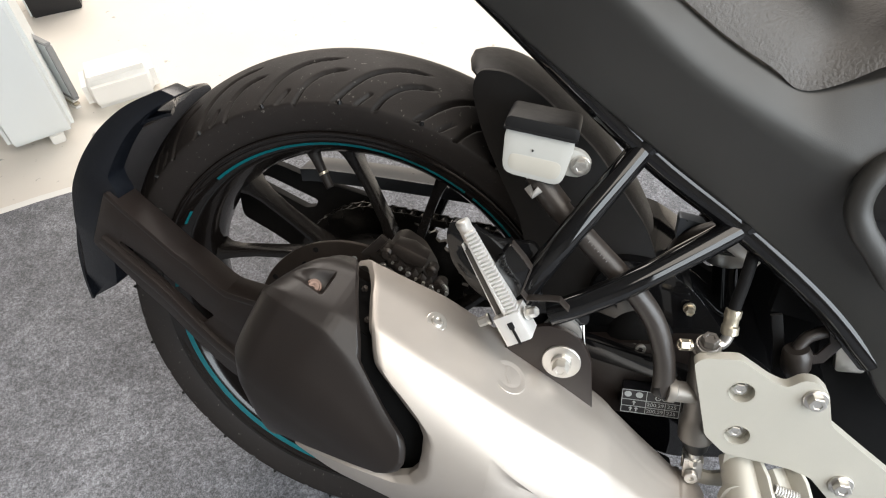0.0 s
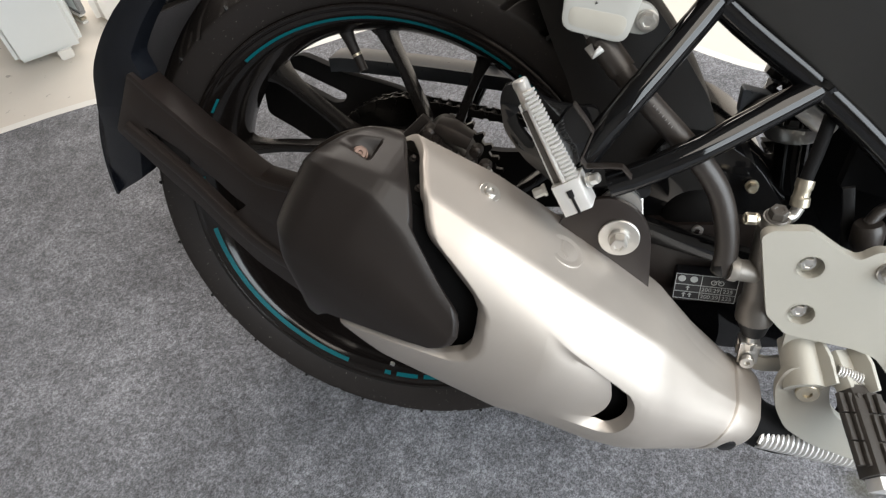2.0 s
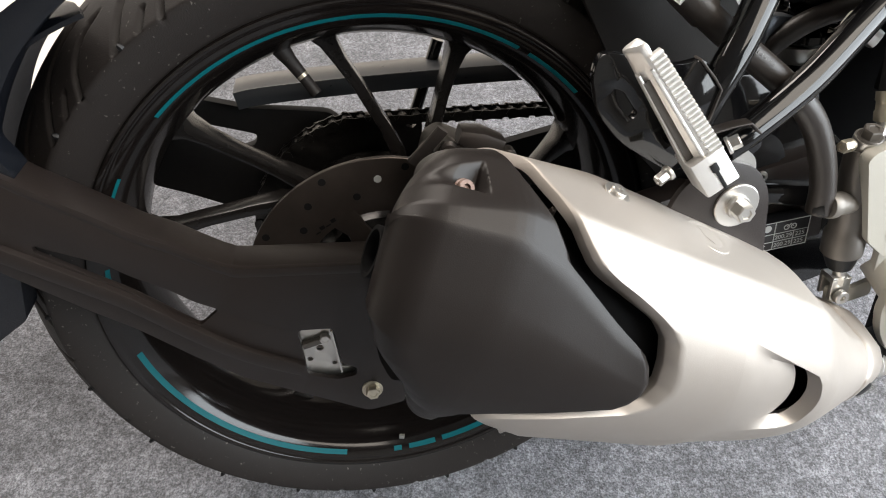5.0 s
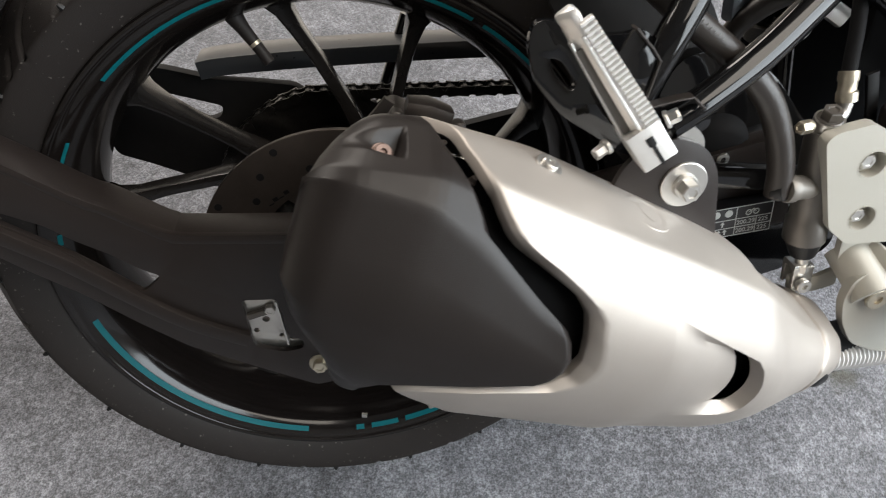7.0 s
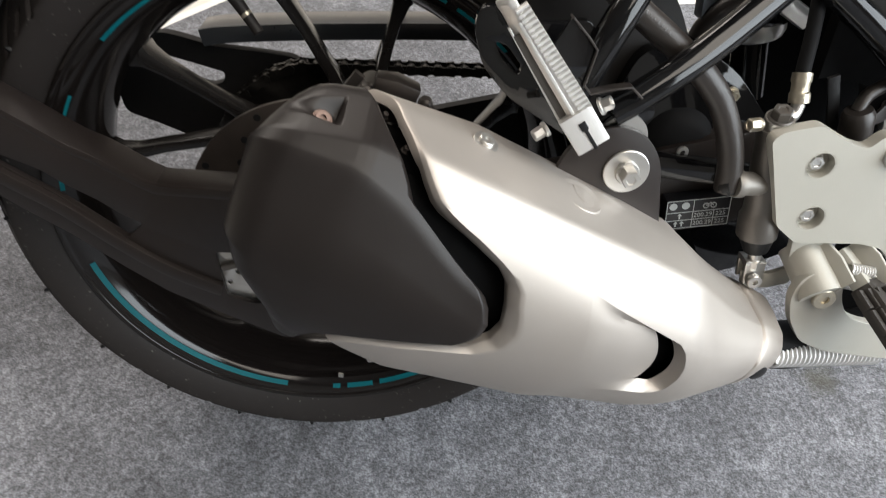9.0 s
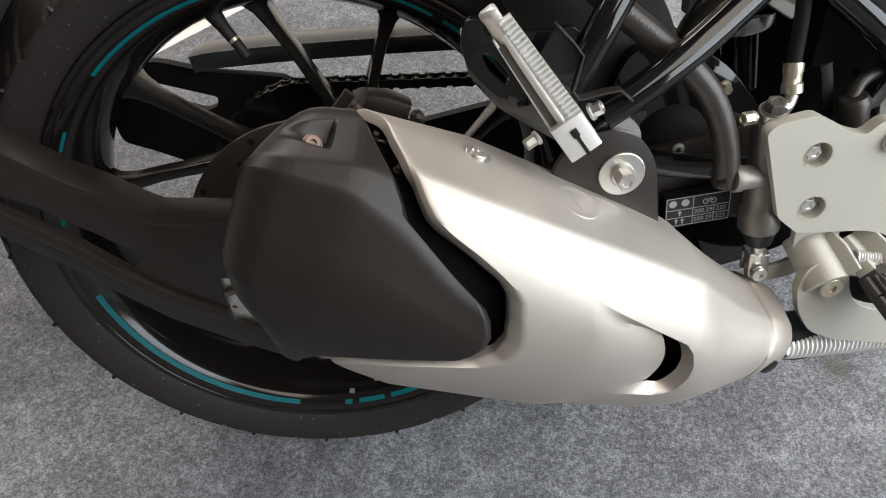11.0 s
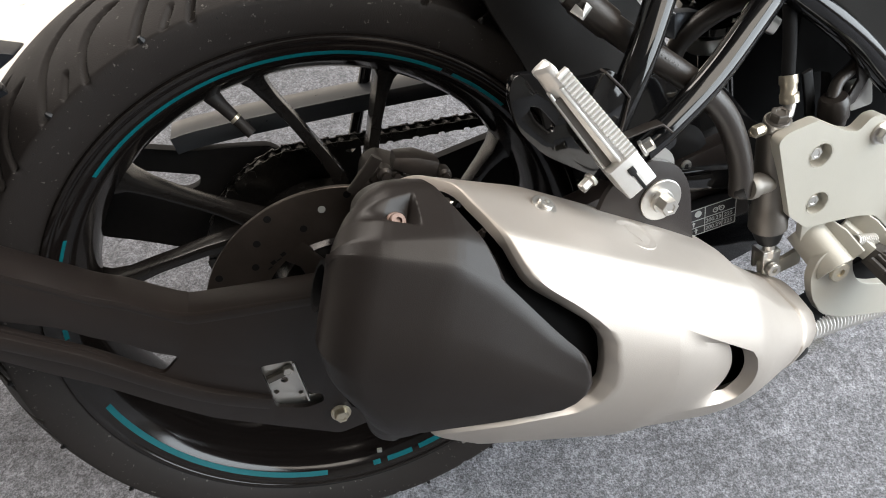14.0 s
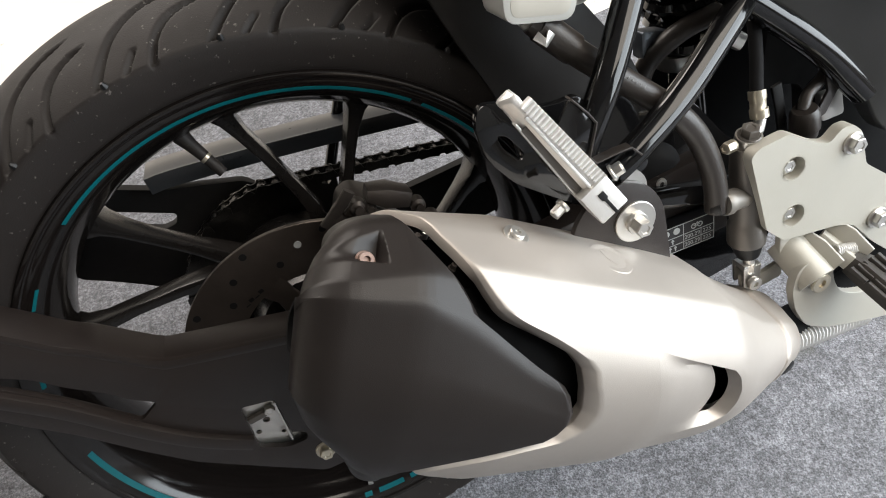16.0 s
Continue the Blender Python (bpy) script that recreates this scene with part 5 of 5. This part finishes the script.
part("hinge_web", plate([(0.376, 0.338), (0.402, 0.336), (0.410, 0.318), (0.400, 0.305), (0.378, 0.312)], -0.152, -0.146, r=0.004), CAST, rpeg)
part("hinge_spring", coil((0.416, -0.170, 0.3165), (0.436, -0.170, 0.3115), 0.0042, 0.0009, 9), ALU, rpeg)
part("hinge_pin", tube([(0.407, -0.168, 0.312), (0.443, -0.168, 0.305)], 0.0035, 12, 0), ZINC, rpeg)

# ---- gearbox side, swing arm pivot, label ----
block = part("pivot_housing", plate([(0.245, 0.43), (0.262, 0.465), (0.30, 0.465), (0.335, 0.445), (0.356, 0.420), (0.372, 0.400), (0.42, 0.37), (0.43, 0.275), (0.40, 0.262), (0.35, 0.250), (0.30, 0.262), (0.26, 0.30)], -0.084, 0.06, r=0.015, bevel=0.006), GLOSS, bike, "black frame plate at the swing arm pivot")
part("ridge", bar([(0.24, -0.101, 0.385), (0.30, -0.104, 0.375), (0.37, -0.104, 0.362)], (0.02, 0.014), (0, 1, 0), 0.005), GLOSS, block)
part("cap", lathe([(0, 0.012), (0.018, 0.012), (0.026, 0.008), (0.03, 0.0), (0, 0)], toward((0.298, -0.0835, 0.387), OUT), 32), DARK, block)
bolt("bolt", (0.2988, -0.095, 0.386), OUT, 0.005, 0.006, ZINC, block, "socket", 1.2)
bolt("bolt", (0.334, -0.086, 0.4275), OUT, 0.0042, 0.008, BRASS, block, "hex", 1.3)
def sticker():
    m = Matrix.Translation((0.315, -0.1135, 0.338)) @ Matrix.Rotation(radians(-3), 4, "Y")
    s = part("pressure_label", plate([(-0.026, 0.0135), (0.026, 0.0135), (0.026, -0.0135), (-0.026, -0.0135)], -0.0008, 0.012, r=0.002, bevel=0.0003, m=m), INK, bike, "black tyre pressure label with white print")
    def ln(x0, z0, x1, z1, w=0.0006, mt=PRINT):
        part("line", bar([m @ Vector((x0, -0.001, z0)), m @ Vector((x1, -0.001, z1))], (w, 0.0004), (0, 1, 0), 0.0001), mt, s)
    ln(-0.0255, 0.013, 0.0255, 0.013); ln(-0.0255, -0.013, 0.0255, -0.013); ln(-0.0255, -0.013, -0.0255, 0.013); ln(0.0255, -0.013, 0.0255, 0.013)
    ln(-0.0255, 0.002, 0.0255, 0.002); ln(-0.0255, -0.0055, 0.0255, -0.0055); ln(-0.004, -0.013, -0.004, 0.013); ln(0.013, -0.013, 0.013, 0.002)
    for cx in (-0.0205, -0.0105):
        part("symbol", lathe([(0, 0.0012), (0.0032, 0.0012), (0.0032, 0.0008), (0, 0.0008)], m @ toward((cx, 0, 0.008), OUT), 16), PRINT, s)
    for z, n in ((-0.0018, 1), (-0.0092, 2)):
        for i in range(n):
            cx = -0.0145 + (i - (n - 1) / 2) * 0.005
            ln(cx, z - 0.0022, cx, z + 0.0012, 0.0012)
            part("arrow_head", bar([m @ Vector((cx, -0.001, z + 0.0006)), m @ Vector((cx, -0.001, z + 0.0026))], [(0.0036, 0.0004), (0.0004, 0.0004)], (0, 1, 0), 0.0001), PRINT, s)
    for text, x, z in (("200.29", -0.0032, -0.0035), ("225", 0.0145, -0.0035), ("200.29", -0.0032, -0.011), ("225", 0.0145, -0.011)):
        c = bpy.data.curves.new("print", "FONT")
        c.body, c.size = text, 0.0056
        c.extrude = 0.0001
        t = new("print", c)
        t.parent = s
        t.matrix_local = m @ Matrix.Translation((x, -0.0011, z)) @ Matrix.Rotation(radians(90), 4, "X")
        c.materials.append(PRINT)
    for cx in (0.006, 0.012):
        part("symbol", lathe([(0.0018, 0.0012), (0.0026, 0.0012), (0.0026, 0.0008), (0.0018, 0.0008)], m @ toward((cx, 0, 0.0065), OUT), 14, closed=True), PRINT, s)
    ln(0.006, 0.0065, 0.010, 0.0095, 0.0007)
    ln(0.012, 0.0065, 0.009, 0.0095, 0.0007)
sticker()

# shock absorber
shock = part("shock_absorber", tube([(0.378, -0.025, 0.40), (0.350, -0.025, 0.59)], 0.015, 18, 0), GLOSS, bike, "black coil-over rear shock absorber")
part("coil_spring", coil((0.370, -0.025, 0.462), (0.348, -0.025, 0.60), 0.0255, 0.0056, 8), GLOSS, shock)
part("spring_seat", plate([(0.316, 0.494), (0.346, 0.489), (0.349, 0.476), (0.334, 0.466), (0.317, 0.470)], -0.045, -0.030, r=0.003, bevel=0.004), STEEL_BLUE, shock, "blue-grey steel shock mount")
part("collar", lathe([(0, 0), (0.024, 0), (0.026, 0.004), (0.026, 0.014), (0, 0.014)], toward((0.370, -0.025, 0.452), (-0.16, 0, 1)), 24), ZINC, shock)

# dark engine mass and airbox behind the bracket, filled in with plain dark shapes
part("engine_cover", plate([(0.398, 0.436), (0.402, 0.437), (0.440, 0.430), (0.446, 0.395), (0.462, 0.365), (0.470, 0.300), (0.475, 0.15), (0.75, 0.15), (0.75, 0.56), (0.404, 0.56)], -0.088, -0.076, r=0.008, bevel=0.003), DARK, bike, "flat dark sheet standing for the engine side")
part("airbox", plate([(0.46, 0.52), (0.48, 0.47), (0.52, 0.44), (0.70, 0.42), (0.80, 0.66), (0.48, 0.66)], -0.074, 0.095, r=0.02, bevel=0.006), LID, bike, "black airbox under the seat")
# added sheet that hides the carpet where the engine space is black
part("dark_backing", plate([(0.395, 0.50), (0.66, 0.46), (0.66, 0.22), (0.42, 0.225), (0.375, 0.262), (0.37, 0.33)], 0.045, 0.06, r=0.02, bevel=0.004), DARK, bike, "dark backing sheet, added to block the view through the engine space")
part("strap", bar([(0.398, -0.105, 0.445), (0.404, -0.105, 0.425), (0.412, -0.105, 0.392)], (0.009, 0.003), (0, 1, 0), 0.001), LID, bike, "black steel strap")
part("wiring_hose", tube([(0.318, -0.03, 0.425), (0.322, -0.04, 0.462), (0.335, -0.05, 0.482), (0.360, -0.055, 0.494), (0.395, -0.06, 0.50)], 0.0085, 14), HOSE, bike, "black ribbed wiring hose")
sw = part("brake_switch", tube([(0.4165, -0.118, 0.4235), (0.4175, -0.118, 0.420), (0.4195, -0.118, 0.406), (0.4205, -0.118, 0.403), (0.4218, -0.118, 0.3985)], [0.0095, 0.0115, 0.0118, 0.0100, 0.0090], 18, 0), HOSE, bike, "black brake light switch with rubber cap")
part("bracket", bar([(0.4385, -0.115, 0.452), (0.4445, -0.115, 0.431), (0.4360, -0.116, 0.416), (0.4270, -0.117, 0.4135)], (0.010, 0.003), (0, 1, 0), 0.001), PLASTIC, sw)
part("stem", tube([(0.4218, -0.118, 0.399), (0.4240, -0.118, 0.387)], [0.005, 0.004], 12, 0), BODY, sw)
part("cable", tube([(0.4170, -0.116, 0.421), (0.424, -0.112, 0.432), (0.440, -0.108, 0.44), (0.455, -0.10, 0.45)], 0.005, 12), HOSE, sw)
part("silver_clip", plate([(0.453, 0.4176), (0.474, 0.419), (0.481, 0.394), (0.458, 0.392)], -0.097, -0.090, r=0.004, bevel=0.002), ZINC, bike, "bright metal clip")
part("silver_clip", bar([(0.352, -0.085, 0.497), (0.378, -0.085, 0.480)], (0.014, 0.01), (0, 1, 0), 0.004), ZINC, bike, "bright metal clip")

# ---- side cover and seat ----
def side_cover():
    st = [  # lower edge, crease, upper edge
        ((0.02, 0.775), (0.10, 0.79), (0.13, 0.79)),
        ((0.14, 0.682), (0.232, 0.696), (0.265, 0.696)),
        ((0.208, 0.631), (0.288, 0.652), (0.306, 0.668)),
        ((0.267, 0.590), (0.328, 0.628), (0.338, 0.650)),
        ((0.353, 0.531), (0.372, 0.606), (0.362, 0.640)),
        ((0.411, 0.487), (0.405, 0.592), (0.385, 0.645)),
        ((0.452, 0.445), (0.440, 0.560), (0.425, 0.660)),
        ((0.492, 0.386), (0.490, 0.54), (0.49, 0.69)),
        ((0.56, 0.36), (0.58, 0.53), (0.60, 0.73)),
    ]
    rings = []
    lo, cr, up = [smooth_path([(s[i][0], 0, s[i][1]) for s in st], 5) for i in range(3)]
    for a, b, c in zip(lo, cr, up):
        prof = [Vector((a.x, -0.112, a.z)), Vector((a.x, -0.1285, a.z)), Vector((b.x, -0.164, b.z)), Vector((c.x, -0.148, c.z)), Vector((c.x, -0.135, c.z + 0.002))]
        rings.append(fillet(prof, [0, 0.004, 0.014, 0.004, 0], 5, closed=False))
    bm = bmesh.new()
    add_rings(bm, rings, closed=False)
    return bm
side = part("side_cover", side_cover(), PANEL, bike, "large satin dark grey side cover", angle=60)
part("vent_bezel", tube([(0.440, -0.158, 0.604), (0.420, -0.162, 0.602), (0.408, -0.165, 0.590), (0.406, -0.166, 0.572), (0.413, -0.166, 0.556), (0.428, -0.162, 0.538), (0.447, -0.157, 0.515)], 0.0085, 16), PANEL, side, "rounded grey bezel")
part("vent_inset", plate([(0.414, 0.598), (0.50, 0.604), (0.52, 0.50), (0.447, 0.512), (0.414, 0.560)], -0.1635, -0.150, r=0.008), GLOSS, side, "gloss black inset")
def seat():
    bm = bmesh.new()
    edge = smooth_path([(0.10, 0, 0.81), (0.265, 0, 0.698), (0.306, 0, 0.670), (0.338, 0, 0.652), (0.356, 0, 0.640), (0.375, 0, 0.6435), (0.402, 0, 0.659), (0.45, 0, 0.69)], 5)
    rings = []
    for p in edge:
        rings.append([Vector((p.x, -0.150, p.z)), Vector((p.x + 0.006, -0.146, p.z + 0.012)), Vector((p.x + 0.016, -0.13, p.z + 0.03)), Vector((p.x + 0.026, -0.10, p.z + 0.05)), Vector((p.x + 0.03, 0.0, p.z + 0.058))])
    add_rings(bm, rings, closed=False)
    return bm
part("seat", seat(), VINYL, bike, "dark grained vinyl seat", angle=60)
part("tank_trim", bar(smooth_path([(0.345, -0.11, 0.728), (0.38, -0.125, 0.712), (0.43, -0.13, 0.698), (0.50, -0.13, 0.69)], 4), (0.02, 0.03), (0, 1, 0), 0.006), ZINC, bike, "bright silver tank trim")

# ---- beyond the carpet ----
def box(name, size, at, mat, parent, bevel=0.004, label=""):
    bm = bmesh.new()
    bmesh.ops.create_cube(bm, size=1, matrix=Matrix.Translation(at) @ Matrix.Diagonal((*size, 1)))
    bmesh.ops.bevel(bm, geom=bm.edges[:], offset=bevel, segments=3, affect="EDGES")
    return part(name, bm, mat, parent, label)
stand = thing("display_stand", "slim pale grey display stand on a small foot", "stand", m=pose(-0.98, 0.62, -0.005, 0, 0, 45))
box("body", (0.145, 0.30, 1.1), (0, 0.152, 0.575), WHITE, stand, 0.012)
box("foot", (0.03, 0.04, 0.026), (0.025, 0.03, 0.013), TAPE, stand, 0.003)
board = thing("framed_board", "small framed board with a striped foot, standing on the floor", "board", m=pose(-1.135, 0.832, -0.005, 0, 0, -23))
box("panel", (0.28, 0.010, 0.14), (0, 0, 0.105), WHITE, board, 0.002)
for z in (0.034, 0.178):
    box("frame_rail", (0.30, 0.014, 0.008), (0, 0, z), GREY_PRINT, board, 0.002)
for x in (-0.147, 0.147):
    box("frame_stile", (0.010, 0.014, 0.136), (x, 0, 0.106), GREY_PRINT, board, 0.002)
for k in range(3):
    box("strip", (0.27, 0.014, 0.006), (0, 0, 0.0035 + 0.0095 * k), (TAPE, BRASS, TAPE)[k], board, 0.001)
tub = thing("plastic_tub", "low rounded off-white plastic tub on the floor", "tub", m=pose(-0.93, 0.86, -0.005, 0, 0, 40))
box("body", (0.17, 0.12, 0.085), (0, 0, 0.0425), TAPE, tub, 0.02)
case = thing("dark_case", "dark box with a pale side standing on the floor", "box", m=pose(-1.42, 1.27, -0.005, 0, 0, 35))
box("body", (0.14, 0.14, 0.20), (0, 0, 0.10), INK, case, 0.004)
box("side_panel", (0.006, 0.13, 0.19), (-0.073, 0, 0.10), WHITE, case, 0.001)

# ---- unseen room, added to close the place and set the bounced light ----
def wall(name, a, b, z0, z1, thick=0.15, opening=None, mat=None, label="plain pale wall, unseen, added to close the place and bounce light"):
    """A wall from a to b, with an opening (from, to, sill, head) along it."""
    a, b = Vector((*a, 0)), Vector((*b, 0))
    L = (b - a).length
    d = (b - a).normalized()
    n = Vector((-d.y, d.x, 0)) * thick
    bm = bmesh.new()
    boxes = [(0, L, z0, z1)] if not opening else [(0, opening[0], z0, z1), (opening[1], L, z0, z1), (opening[0], opening[1], z0, opening[2]), (opening[0], opening[1], opening[3], z1)]
    for u0, u1, c0, c1 in boxes:
        if u1 - u0 < 0.01 or c1 - c0 < 0.01:
            continue
        add_rings(bm, [[a + d * u0 + Vector((0, 0, c)) + n * k for c, k in ((c0, 0), (c1, 0), (c1, 1), (c0, 1))], [a + d * u1 + Vector((0, 0, c)) + n * k for c, k in ((c0, 0), (c1, 0), (c1, 1), (c0, 1))]])
    return tagged(part(name, bm, mat or WALL), label, "wall", kind="structure")
# greys of the added room, set by how much light it should bounce
WALL = surface("pale_wall", (0.36, 0.35, 0.335), 0.7, vary=0.04, scale=3, bump=0.03, bump_scale=60)
ROOF = surface("grey_ceiling", (0.20, 0.195, 0.19), 0.8, vary=0.05, scale=3)
wall("wall_north", (2.5, 5.0), (-5.0, 5.0), -0.012, 3.0, -0.15)
wall("wall_south", (-5.0, -4.0), (2.5, -4.0), -0.012, 3.0, -0.15)
wall("wall_west", (-5.0, 5.0), (-5.0, -4.0), -0.012, 3.0, -0.15)
wall("wall_east", (2.5, -4.0), (2.5, 5.0), -0.012, 3.0, -0.15, (1.25, 4.45, 0.4, 2.5))
def ceiling():
    bm = bmesh.new()
    bmesh.ops.create_cube(bm, size=1, matrix=Matrix.Translation((-1.25, 0.5, 3.06)) @ Matrix.Diagonal((7.8, 9.3, 0.12, 1)))
    return tagged(part("ceiling", bm, ROOF), "plain grey ceiling, unseen, added to close the place and dim the bounce", "ceiling", kind="structure")
ceiling()
